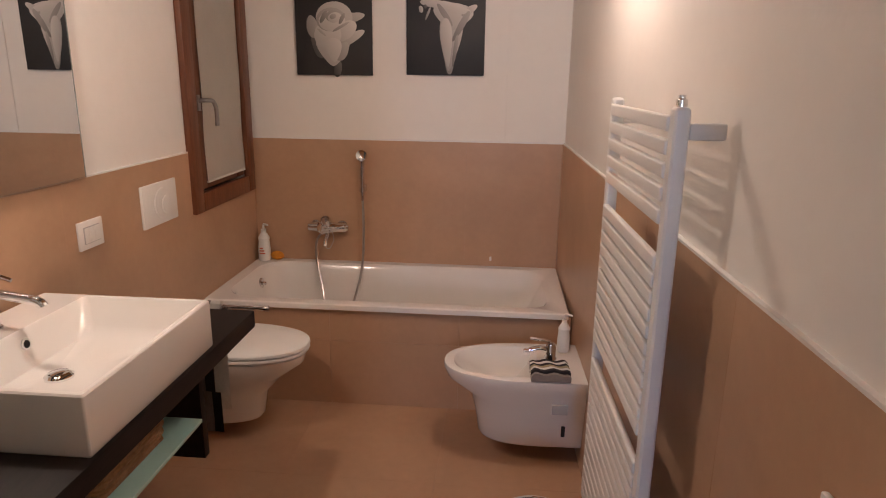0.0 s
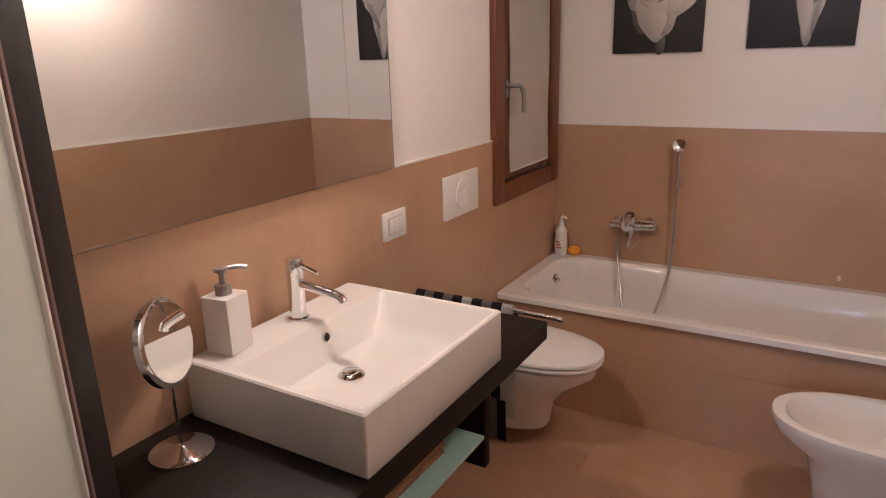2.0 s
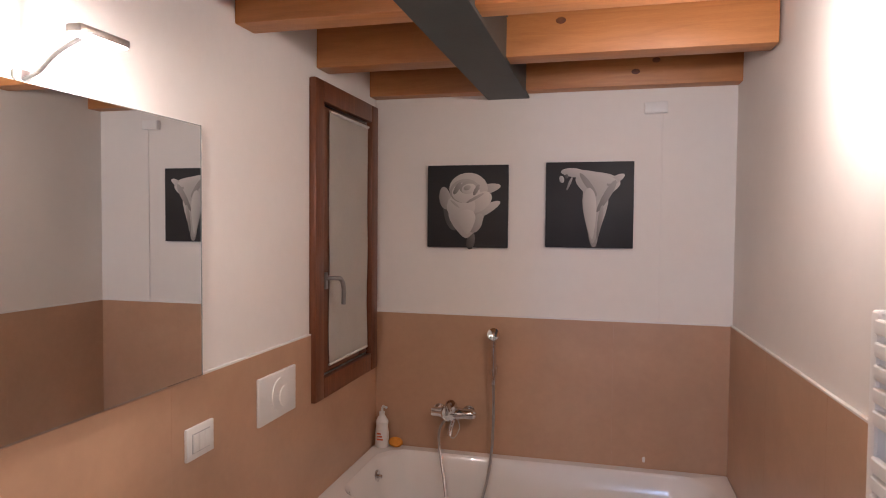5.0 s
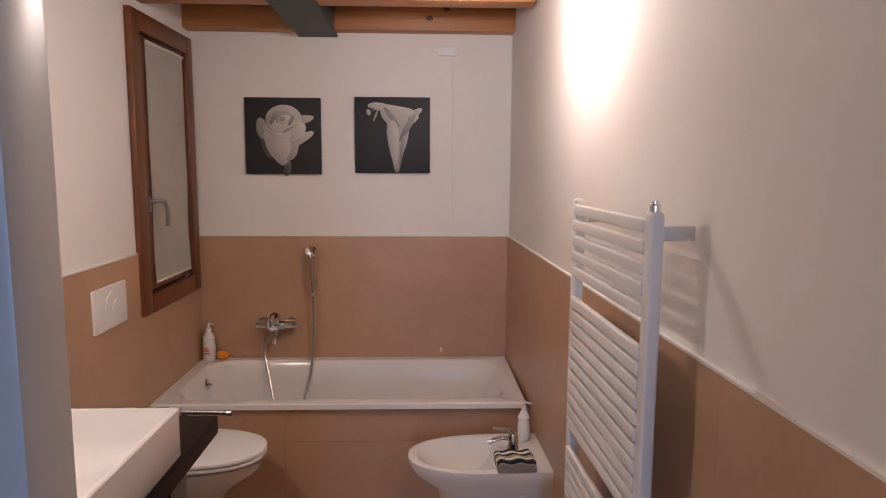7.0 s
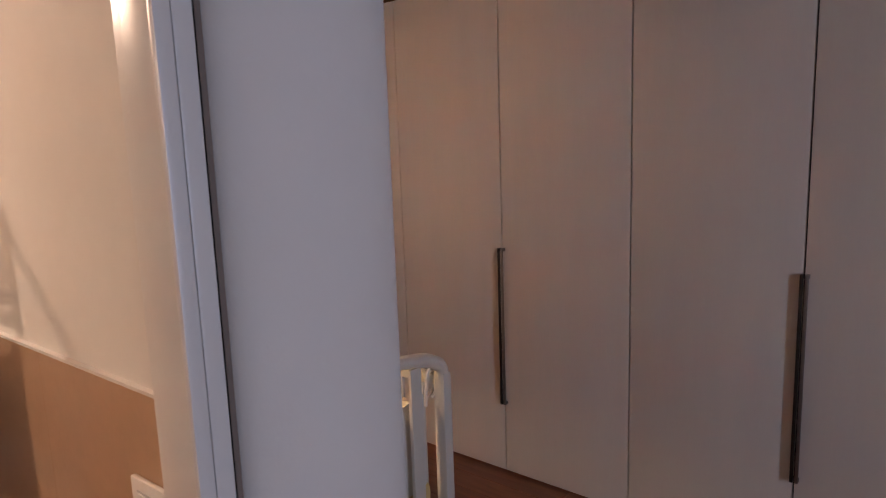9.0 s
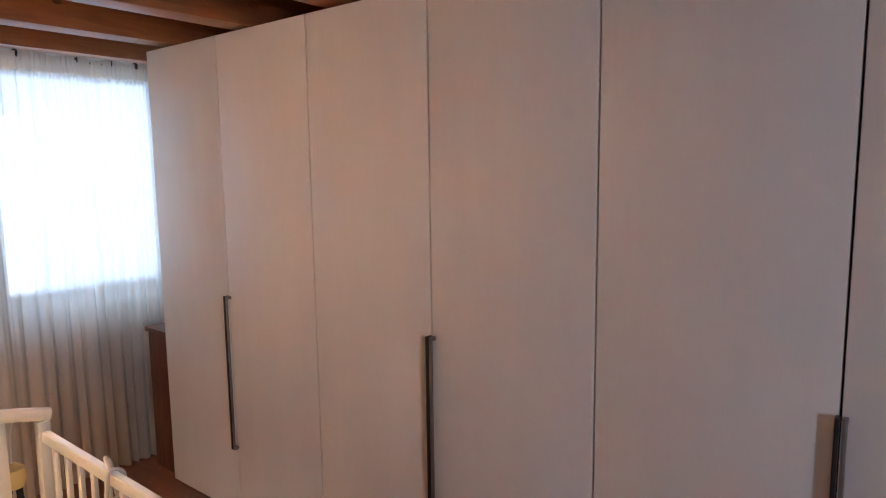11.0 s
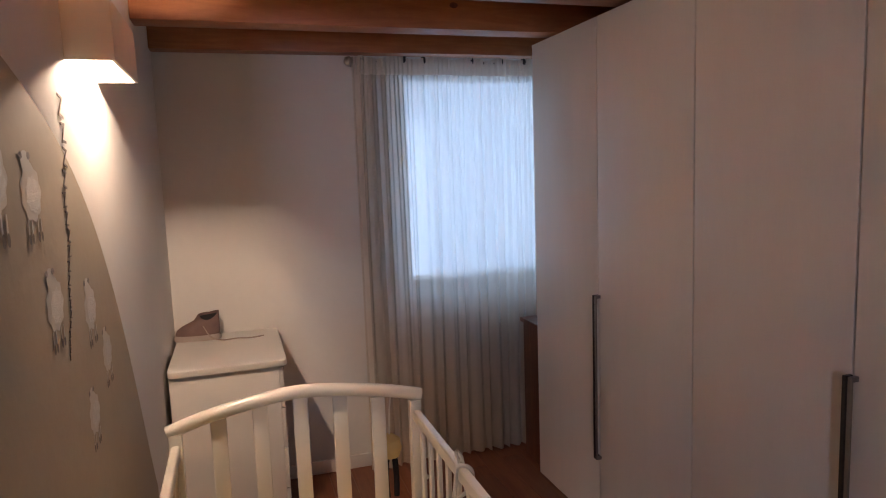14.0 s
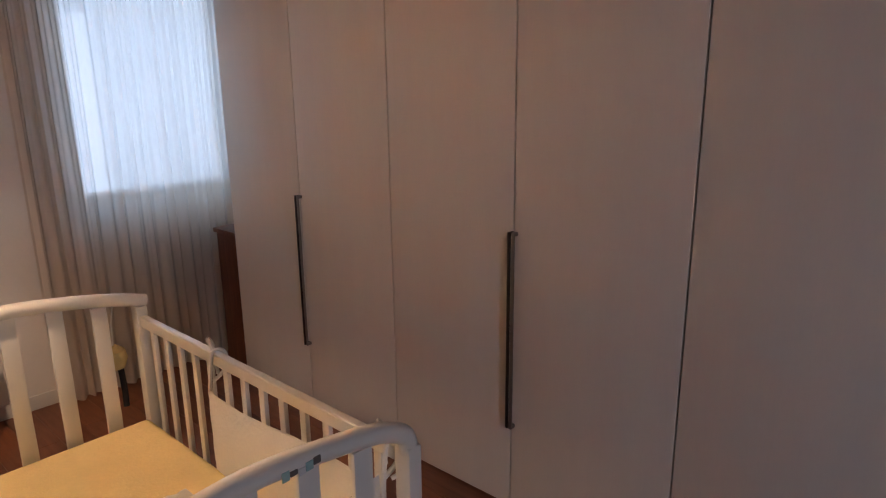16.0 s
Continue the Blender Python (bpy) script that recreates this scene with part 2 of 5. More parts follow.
M_GREYPLASTIC = shader("light_grey_plastic", (0.48, 0.48, 0.48), 0.35, vary=0.05, scale=20)
M_RAD = shader("white_radiator_paint", (0.80, 0.785, 0.76), 0.28, vary=0.02, scale=8)
M_BLIND = shader("cream_blind_cloth", (0.82, 0.77, 0.69), 0.9, vary=0.05, scale=6, bump=0.2, bump_scale=300, fine=0.04)
M_MIRROR = shader("mirror_glass", (0.86, 0.87, 0.85), 0.0, 1.0)
M_EDGE = shader("polished_glass_edge", (0.55, 0.62, 0.58), 0.1, 0.6)
M_BLACK = shader("black_print", (0.012, 0.011, 0.012), 0.55, vary=0.3, scale=8)
M_JAMB = shader("white_lacquer", (0.76, 0.74, 0.71), 0.33, vary=0.03, scale=3, bump=0.03, bump_scale=40)
M_GASKET = shader("brown_gasket", (0.20, 0.155, 0.13), 0.7, vary=0.1, scale=30)
M_FROST = shader("frosted_green_glass", (0.60, 0.64, 0.575), 0.42, vary=0.03, scale=1.5, spec=0.6)
M_WARDROBE = shader("wardrobe_lacquer", (0.80, 0.745, 0.665), 0.46, vary=0.03, scale=2.0, stretch=(1, 6, 0.8), bump=0.06, bump_scale=50, pieces=0.015, fine=0.02)
# dark backing colour; in the wardrobe seams it stands for shade
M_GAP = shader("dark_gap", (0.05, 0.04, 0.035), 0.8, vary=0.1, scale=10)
M_PLANK = shader("cherry_parquet", (0.26, 0.095, 0.045), 0.33, second=(0.18, 0.06, 0.028), vary=0.2, scale=3, stretch=(10, 1, 1), bump=0.06, bump_scale=20, pieces=0.18, fine=0.12, distort=0.8)
M_CREAMWOOD = shader("cream_lacquered_wood", (0.77, 0.725, 0.63), 0.30, vary=0.04, scale=5, bump=0.03, bump_scale=30, coat=0.2)
M_DRESSER = shader("white_dresser_laminate", (0.74, 0.70, 0.64), 0.42, vary=0.03, scale=4, bump=0.03, bump_scale=60)
M_YELLOW = shader("yellow_cotton", (0.78, 0.60, 0.27), 0.9, vary=0.10, scale=5, bump=0.35, bump_scale=120, fine=0.05)
M_WHITECLOTH = shader("white_cotton", (0.78, 0.75, 0.69), 0.92, vary=0.06, scale=7, bump=0.5, bump_scale=90, fine=0.04)
M_HEADING = sheer("curtain_heading", (0.80, 0.72, 0.63), 0.05, 0.35)
M_CURTAIN = sheer("sheer_curtain", (0.74, 0.655, 0.565), 0.19, 0.50)
# cloth of the net that is added to dim part of the window
M_NET = sheer("dimming_net_cloth", (0.80, 0.85, 0.90), 0.50, 0.6)
M_WICKER = shader("wicker", (0.40, 0.20, 0.085), 0.7, second=(0.24, 0.11, 0.045), vary=0.3, scale=40, bump=0.6, bump_scale=120)
M_GREENGLASS = shader("green_glass_shelf", (0.36, 0.56, 0.51), 0.12, vary=0.05, scale=4, coat=0.5)
M_ORANGE = shader("orange_sponge", (0.75, 0.30, 0.03), 0.9, vary=0.2, scale=60, bump=0.6, bump_scale=150)
M_SHOE = shader("mauve_suede", (0.22, 0.135, 0.12), 0.85, vary=0.2, scale=20, bump=0.4, bump_scale=150)
M_SOLE = shader("pale_rubber", (0.46, 0.38, 0.33), 0.7, vary=0.1, scale=20)
M_DARK = shader("dark_lining", (0.02, 0.018, 0.018), 0.8, vary=0.2, scale=30)
M_LACE = shader("lace_cord", (0.42, 0.33, 0.28), 0.9, vary=0.1, scale=80)
M_TBLACK = shader("black_towel", (0.025, 0.022, 0.024), 0.95, vary=0.2, scale=60, bump=0.8, bump_scale=250)
M_TWHITE = shader("white_towel", (0.70, 0.68, 0.64), 0.95, vary=0.1, scale=60, bump=0.8, bump_scale=250)
M_TBEIGE = shader("beige_towel", (0.36, 0.31, 0.19), 0.95, vary=0.1, scale=60, bump=0.8, bump_scale=250)
M_TGREY = shader("grey_towel", (0.28, 0.25, 0.23), 0.95, vary=0.1, scale=60, bump=0.8, bump_scale=250)
M_SCONCE = shader("plaster_sconce", (0.70, 0.62, 0.54), 0.8, vary=0.05, scale=6, bump=0.1, bump_scale=60)
M_BULB = emitter("lamp_glow", (1.0, 0.80, 0.58), 40)
M_DECAL = shader("white_decal", (0.62, 0.58, 0.52), 0.7, vary=0.06, scale=25)
M_DECALGREY = shader("grey_decal", (0.16, 0.13, 0.11), 0.7, vary=0.2, scale=25)
M_PANE = glass("window_glass", (0.97, 0.98, 0.98))
M_WARMLABEL = shader("orange_label_ink", (0.65, 0.14, 0.06), 0.5, vary=0.1, scale=40)

# ---------------------------------------------------------------- the large structure
TILE_TOP = 1.178
CEIL = 2.41
W = 1.70
PW = 1.93          # bedroom side of the partition
NB = 0.14          # bedroom's window wall
DY = -3.19         # hall side of the bathroom's door wall
LEAN = 0.030       # the partition's bathroom face leans out towards the door


def rw(y):
    return 1.695 - LEAN * y



b = box(-0.30, 0, DY, -0.69, 0, CEIL)
box(-0.30, 0, -0.69, -0.11, 0, 0.97, bm=b), box(-0.30, 0, -0.69, -0.11, 2.13, CEIL, bm=b), box(-0.30, 0, -0.11, 0.0, 0, CEIL, bm=b)
wall_west = structure("wall_west", b, M_PLASTER, "white plastered wall with brown stoneware wainscot and a window opening")
wall_north = structure("wall_north", box(-0.30, W - 0.004, 0, 0.30, 0, CEIL), M_PLASTER, "white plastered wall above brown stoneware behind the bathtub")
NOSE = [(1.80 - 0.119 * math.cos(a), DY - 0.058 * math.sin(a)) for a in [math.pi * k / 32 for k in range(33)]]
plan = [(rw(NB), NB), (rw(DY + 0.09), DY + 0.09), (1.722, DY + 0.09), (1.722, DY + 0.006), *NOSE, (1.926, DY + 0.012), (PW, DY + 0.03), (PW, NB)]
wall_partition = structure("wall_partition", loft([[(x, y, z) for x, y in plan] for z in (0, CEIL)]), M_PLASTER, "white plastered partition wall with a rounded end", True)
b = box(W - 0.03, 3.150, NB, NB + 0.30, 0, CEIL)
box(3.150, 4.10, NB, NB + 0.30, 0, 0.905, bm=b), box(3.150, 4.10, NB, NB + 0.30, 2.205, CEIL, bm=b), box(4.10, 4.60, NB, NB + 0.30, 0, CEIL, bm=b)
wall_window = structure("wall_bedroom_north", b, M_PLASTER, "white bedroom wall with a window opening")
b = box(0, 0.921, DY + 0.03, DY + 0.10, 0, CEIL)
box(0.921, 1.680, DY + 0.001, DY + 0.089, 2.10, CEIL, bm=b)
wall_door = structure("wall_south_bathroom", b, M_PLASTER, "white plastered wall with the bathroom doorway")
structure("wall_east", box(4.34, 4.60, -6.9, NB, 0, CEIL), M_PLASTER, "plain white wall behind the wardrobe")
b = box(-0.45, 1.05, -7.1, -6.9, 0, CEIL)
box(1.05, 1.45, -7.1, -6.9, 0, 0.95, bm=b), box(1.05, 1.45, -7.1, -6.9, 2.15, CEIL, bm=b), box(1.45, 4.60, -7.1, -6.9, 0, CEIL, bm=b)
structure("wall_south", b, M_PLASTER, "plain white wall with a window that lights the hall")
structure("wall_west_hall", box(-0.45, -0.30, -6.9, DY, 0, CEIL), M_PLASTER, "plain white wall of the hall")

# ceiling boards in one mesh
b = bmesh.new()
x = -0.45
while x < 4.6:
    box(x + 0.0015, min(x + 0.138, 4.6), -7.1, NB + 0.3, CEIL, CEIL + 0.03, bevel=0.003, seg=1, bm=b)
    x += 0.14
box(-0.45, 4.6, -7.1, NB + 0.3, CEIL + 0.034, CEIL + 0.08, bm=b)
structure("ceiling", b, M_BOARD, "pine board ceiling between the beams")


def ceiling_beam(x0, x1, y0, y1, z0, knots, wood=M_PINE):
    b = box(x0, x1, y0, y1, z0, CEIL - 0.001, bevel=0.006)
    ob = structure("ceiling_beam", b, wood, "orange varnished pine ceiling beam" if wood is M_PINE else "varnished pine ceiling beam with the room's dimmer light in its colour", True)
    for k in range(knots):
        kx = x0 + (x1 - x0) * random.uniform(0.08, 0.92)
        kz = random.uniform(z0 + 0.03, CEIL - 0.03)
        r = random.uniform(0.008, 0.017)
        kb = moved(lathe([(r, 0), (r * 0.8, 0.0012), (r * 0.3, 0.0016)], n=12), pose(kx, y0 - 0.0004, kz, 90, 0, 0) @ Matrix.Diagonal((1.5, 1, 1, 1)))
        part("knot", kb, M_KNOT, ob)


for y1 in (0.0, -0.575, -1.165, -1.755, -2.345, -2.935):
    wide = 0.09 if y1 == 0.0 else 0.115
    ceiling_beam(0.0, W, y1 - wide, y1 - 0.0005, 2.248, 3)
for y1 in (NB, -0.415, -1.01, -1.60, -2.19, -2.78, -3.37):
    wide = 0.10 if y1 == NB else 0.125
    ceiling_beam(PW if y1 > DY else -0.30, 4.34, y1 - wide, y1 - 0.0005, 2.246, 1, M_DIMPINE)
ceiling_beam(-0.30, 4.34, -4.08, -3.96, 2.246, 2, M_DIMPINE)
b = box(0.575, 0.775, DY + 0.10, -0.001, 2.226, 2.238, bevel=0.002)
box(0.665, 0.685, DY + 0.10, -0.001, 2.238, CEIL - 0.014, bm=b), box(0.575, 0.775, DY + 0.10, -0.001, CEIL - 0.014, CEIL - 0.002, bm=b)
box(0.580, 0.770, DY + 0.10, -0.001, 2.2385, CEIL - 0.015, bm=b)
structure("steel_beam", b, M_STEEL, "dark grey painted steel girder below the wooden beams")

# floors
structure("floor_bathroom", box(0, W + 0.09, DY + 0.06, 0, -0.10, -0.006), M_GROUT, "brown stoneware bathroom floor")
structure("floor_hall", box(-0.45, 4.6, -7.1, -4.802, -0.10, 0.0), M_PLANK, "reddish wooden floor of the hall")
structure("floor_bedroom", box(-0.45, 4.6, -4.8, DY + 0.058, -0.10, -0.010), M_PLANK, "reddish wooden parquet floor")
structure("floor_bedroom_north", box(W + 0.1, 4.6, DY + 0.058, NB, -0.10, -0.010), M_GAP, "reddish wooden parquet floor")

# baseboards
structure("baseboard", box(PW, 3.72, NB - 0.014, NB - 0.001, 0, 0.075, bevel=0.004), M_JAMB, "white baseboard below the bedroom window wall", True)
structure("baseboard_partition", box(PW + 0.001, PW + 0.014, DY + 0.045, NB - 0.015, 0, 0.075, bevel=0.004), M_JAMB, "white baseboard along the partition", True)

# cream trim on the tiles' upper edge
b = box(0.0, 0.011, DY + 0.10, -0.757, TILE_TOP, TILE_TOP + 0.006)
structure("trim_west", b, M_JAMB, "pale trim on top of the tiled wainscot")
structure("trim_north", box(0.0, W, -0.011, 0, TILE_TOP, TILE_TOP + 0.006), M_JAMB, "pale trim on top of the tiled wainscot")
structure("trim_east", moved(box(-0.011, 0.0, DY + 0.095, -0.012, TILE_TOP, TILE_TOP + 0.006), pose(1.695, 0, 0, 0, 0, math.degrees(math.atan(LEAN)))), M_JAMB, "pale trim on top of the tiled wainscot")

# ---------------------------------------------------------------- door
def door_frame():
    d = structure("door_1", box(1.638, 1.6795, DY - 0.013, DY + 0.060, 0, 2.10, bevel=0.006), M_JAMB, "white lacquered door frame of the bathroom with an open door", True)
    part("stop", box(1.664, 1.7205, DY + 0.0605, DY + 0.130, 0, 2.10, bevel=0.004), M_JAMB, d)
    part("gasket", box(1.650, 1.6635, DY + 0.0605, DY + 0.0660, 0, 2.09), M_GASKET, d)
    part("casing", box(1.628, 1.6455, DY - 0.024, DY - 0.0135, 0, 2.14, bevel=0.004), M_JAMB, d)
    part("casing", box(1.6470, 1.6680, DY - 0.021, DY - 0.0135, 0, 2.14, bevel=0.003), M_JAMB, d)
    part("casing_joint", box(1.6685, 1.6800, DY - 0.0130, DY - 0.0105, 0, 2.14), M_GASKET, d)
    part("jamb", box(0.922, 0.980, DY + 0.026, DY + 0.080, 0, 2.10, bevel=0.005), M_JAMB, d)
    part("casing", box(0.850, 0.945, DY + 0.016, DY + 0.0255, 0, 2.14, bevel=0.005), M_JAMB, d)
    part("head", box(0.922, 1.6795, DY - 0.0075, DY + 0.0885, 2.1005, 2.14, bevel=0.004), M_JAMB, d)
    part("strike_plate", box(1.6345, 1.6379, DY + 0.010, DY + 0.035, 0.93, 1.08), M_SATIN, d, "small steel strike plate")
    return d


door_frame()
leaf_end, leaf_hinge = Vector((0.280, -2.708)), Vector((0.612, -3.083))
way = leaf_end - leaf_hinge
L = way.length
leaf = thing("door_leaf", "folded open door leaf, frosted greenish glass in dark wenge frame", "door", at=(leaf_hinge.x, leaf_hinge.y, 0.008), rz=math.degrees(math.atan2(way.y, way.x)))
part("stile", box(L - 0.092, L, -0.02, 0.02, 0, 2.08, bevel=0.003), M_WENGE, leaf, "dark wenge stile")
part("stile", box(0, 0.062, -0.02, 0.02, 0, 2.08, bevel=0.003), M_WENGE, leaf, "dark wenge stile")
part("rail", box(0.062, L - 0.092, -0.019, 0.019, 0, 0.10, bevel=0.003), M_WENGE, leaf)
part("rail", box(0.062, L - 0.092, -0.019, 0.019, 2.0, 2.08, bevel=0.003), M_WENGE, leaf)
part("panel", box(0.070, L - 0.102, -0.010, 0.010, 0.10, 2.0), M_FROST, leaf, "frosted greenish glass panel")
part("bead", box(L - 0.103, L - 0.0925, -0.0215, 0.0215, 0.1, 2.0, bevel=0.003), M_SHOE, leaf, "brown glazing bead")
part("bead", box(L - 0.112, L - 0.1035, -0.018, 0.018, 0.1, 2.0, bevel=0.003), M_JAMB, leaf, "pale glazing bead")

# ---------------------------------------------------------------- bathroom window
def bathroom_window():
    y0, y1, z0, z1 = -0.757, -0.043, 0.903, 2.200
    w = structure("window_1", box(-0.16, -0.14, -0.69, -0.11, 0.97, 2.13), M_GAP, "dark brown stained wooden window with a cream cloth blind")
    f = 0.084
    part("window_frame", box(0.0005, 0.030, y0, y0 + f, z0, z1, bevel=0.006), M_WALNUT, w)
    part("window_frame", box(0.0005, 0.030, y1 - f, y1, z0, z1, bevel=0.006), M_WALNUT, w)
    part("window_frame", box(0.0005, 0.0298, y0 + f, y1 - f, z1 - f, z1, bevel=0.006), M_WALNUT, w)
    part("window_frame", box(0.0005, 0.0298, y0 + f, y1 - f, z0, z0 + f, bevel=0.006), M_WALNUT, w)
    a, c, lo, hi = y0 + f + 0.008, y1 - f - 0.008, z0 + f + 0.008, z1 - f - 0.008
    s = 0.092
    part("sash", box(-0.05, 0.006, a, a + s, lo, hi, bevel=0.007), M_WALNUT, w)
    part("sash", box(-0.05, 0.006, c - s, c, lo, hi, bevel=0.007), M_WALNUT, w)
    part("sash", box(-0.05, 0.0058, a + s, c - s, hi - s, hi, bevel=0.007), M_WALNUT, w)
    part("sash", box(-0.05, 0.0058, a + s, c - s, lo, lo + s, bevel=0.007), M_WALNUT, w)
    p = part("pane", box(-0.022, -0.016, a + s, c - s, lo + s, hi - s), M_PANE, w)
    p.visible_shadow = False
    # blind, slightly wavy
    b = bmesh.new()
    ny, nz = 14, 40
    grid = [[b.verts.new((0.013 + 0.003 * math.sin(j * 0.33 + i * 0.5) * (j / nz), a + 0.074 + (c - 0.010 - a - 0.074) * i / ny, hi - 0.020 - (hi - lo - 0.05) * j / nz)) for j in range(nz + 1)] for i in range(ny + 1)]
    for i in range(ny):
        for j in range(nz):
            b.faces.new((grid[i][j], grid[i + 1][j], grid[i + 1][j + 1], grid[i][j + 1]))
    bmesh.ops.solidify(b, geom=b.faces[:], thickness=0.0025)
    part("blind", b, M_BLIND, w, "closed cream cloth blind")
    part("blind_rod", cyl(0.006, c - a - 0.083, (0.015, a + 0.076, hi - 0.018), "y"), M_WHITECLOTH, w)
    part("blind_rod", cyl(0.005, c - a - 0.090, (0.015, a + 0.074, lo + 0.031), "y"), M_WHITECLOTH, w)
    hy, hz = a + 0.042, 1.385
    h = part("window_handle", box(0.0061, 0.018, hy - 0.014, hy + 0.014, hz - 0.035, hz + 0.035, bevel=0.004), M_SATIN, w, "satin metal window handle")
    part("lever", tube([(0.016, hy, hz + 0.01), (0.055, hy + 0.004, hz + 0.012), (0.072, hy + 0.020, hz + 0.006), (0.078, hy + 0.034, hz - 0.03), (0.076, hy + 0.038, hz - 0.100)], 0.0095, 12, smooth_steps=6), M_SATIN, h)


bathroom_window()

# ---------------------------------------------------------------- bathtub
def bathtub():
    t = thing("bathtub", "white enamelled built-in bathtub with brown tiled apron", "bathtub")
    z, y0, y1 = 0.505, -0.735, -0.012
    loops = [rrect(0.012, W - 0.012, y0, y1, 0.012, z - 0.028), rrect(0.012, W - 0.012, y0, y1, 0.012, z - 0.006), rrect(0.018, W - 0.018, y0 + 0.006, y1 - 0.006, 0.012, z),
             rrect(0.075, W - 0.080, y0 + 0.055, y1 - 0.055, 0.14, z - 0.001), rrect(0.090, W - 0.100, y0 + 0.068, y1 - 0.068, 0.14, z - 0.016),
             rrect(0.115, W - 0.150, y0 + 0.085, y1 - 0.085, 0.14, z - 0.12), rrect(0.150, W - 0.260, y0 + 0.11, y1 - 0.11, 0.13, z - 0.34), rrect(0.19, W - 0.34, y0 + 0.15, y1 - 0.15, 0.11, z - 0.385)]
    part("basin", loft(loops, close_first=False), M_ENAMEL, t)
    part("overflow_cap", cyl(0.030, 0.014, (0.098, -0.245, z - 0.078), "x", bevel=0.004), M_CHROME, t, "round chrome overflow cap")
    part("knob", cyl(0.010, 0.02, (0.112, -0.245, z - 0.078), "x", bevel=0.003), M_CHROME, t)
    part("drain", lathe([(0.03, 0), (0.03, 0.004), (0.012, 0.007)], (0.32, -0.37, z - 0.3845)), M_CHROME, t)
    part("apron_body", box(0.0, W, -0.705, -0.69, 0, z - 0.030), M_GROUT, t)
    for x0, x1 in ((0.0, 0.5995), (0.6005, 1.1995), (1.2005, W - 0.002)):
        for z0, z1 in ((0.001, 0.319), (0.3202, z - 0.029)):
            part("tile", box(x0, x1, -0.716, -0.7055, z0, z1, bevel=0.0005, seg=1), M_TILE, t)


bathtub()


def bath_mixer():
    m = thing("bath_mixer", "chrome wall-mounted bath mixer", "tap", at=(0.425, -0.011, 0.705))
    for dx in (-0.075, 0.075):
        part("flange", cyl(0.030, 0.012, (dx, 0, 0), "-y", bevel=0.004), M_CHROME, m)
        part("inlet", cyl(0.016, 0.045, (dx, -0.010, 0), "-y"), M_CHROME, m)
    part("body", moved(lathe([(0.012, -0.105), (0.022, -0.1), (0.024, -0.06), (0.030, -0.04), (0.032, 0.0), (0.030, 0.04), (0.024, 0.06), (0.026, 0.10), (0.014, 0.106)]), pose(0, -0.055, 0, 0, 90, 0)), M_CHROME, m)
    part("cartridge", moved(lathe([(0.030, 0), (0.030, 0.035), (0.022, 0.05)]), pose(0, -0.055, 0.015, 40, 0, 0)), M_CHROME, m)
    part("lever", tube([(0, -0.09, 0.05), (0.0, -0.12, 0.055), (0.02, -0.165, 0.035)], 0.008, 10, smooth_steps=5), M_CHROME, m)
    part("ring", moved(lathe([(0.034, -0.012), (0.040, -0.006), (0.040, 0.006), (0.034, 0.012)], n=32), pose(-0.01, -0.075, 0.004, 70, 0, 20)), M_CHROME, m)
    part("knob", moved(lathe([(0.018, -0.02), (0.024, -0.012), (0.024, 0.012), (0.016, 0.022)], n=24), pose(0.098, -0.055, 0, 0, 90, 0)), M_CHROME, m)
    part("chain", tube([(0.03, -0.07, -0.02), (0.045, -0.085, -0.06), (0.02, -0.09, -0.11), (-0.01, -0.09, -0.10)], 0.0022, 6, smooth_steps=5), M_SATIN, m)
    part("spout", tube([(0.01, -0.06, -0.02), (0.01, -0.09, -0.045), (0.012, -0.135, -0.06), (0.014, -0.15, -0.085)], 0.012, 12, smooth_steps=5), M_CHROME, m)
    return m


bath_mixer()


def hand_shower():
    s = thing("hand_shower", "chrome hand shower on a wall holder with grey hose", "shower", at=(0.628, -0.011, 0.0))
    part("holder", box(-0.014, 0.014, -0.045, 0, 0.905, 0.945, bevel=0.006), M_CHROME, s)
    part("grip", moved(lathe([(0.010, 0.86), (0.013, 0.90), (0.0135, 0.98), (0.012, 1.06), (0.017, 1.085)], n=20), pose(0, -0.058, 0)), M_CHROME, s)
    part("head", moved(lathe([(0.010, -0.022), (0.026, -0.012), (0.031, 0.004), (0.029, 0.014), (0.010, 0.017)]), pose(0, -0.062, 1.100, 70, 0, 0)), M_CHROME, s)
    part("clip", cyl(0.019, 0.030, (0, -0.058, 0.905), "z", bevel=0.004), M_CHROME, s)
    part("hose", tube([(0, -0.058, 0.86), (0.003, -0.060, 0.70), (-0.004, -0.072, 0.52), (-0.022, -0.13, 0.38), (-0.060, -0.20, 0.26), (-0.12, -0.22, 0.20), (-0.18, -0.20, 0.28), (-0.225, -0.13, 0.42), (-0.262, -0.075, 0.56), (-0.255, -0.066, 0.64), (-0.215, -0.062, 0.685)], 0.0066, 10, smooth_steps=8), M_SATIN, s, "grey metal shower hose")


hand_shower()


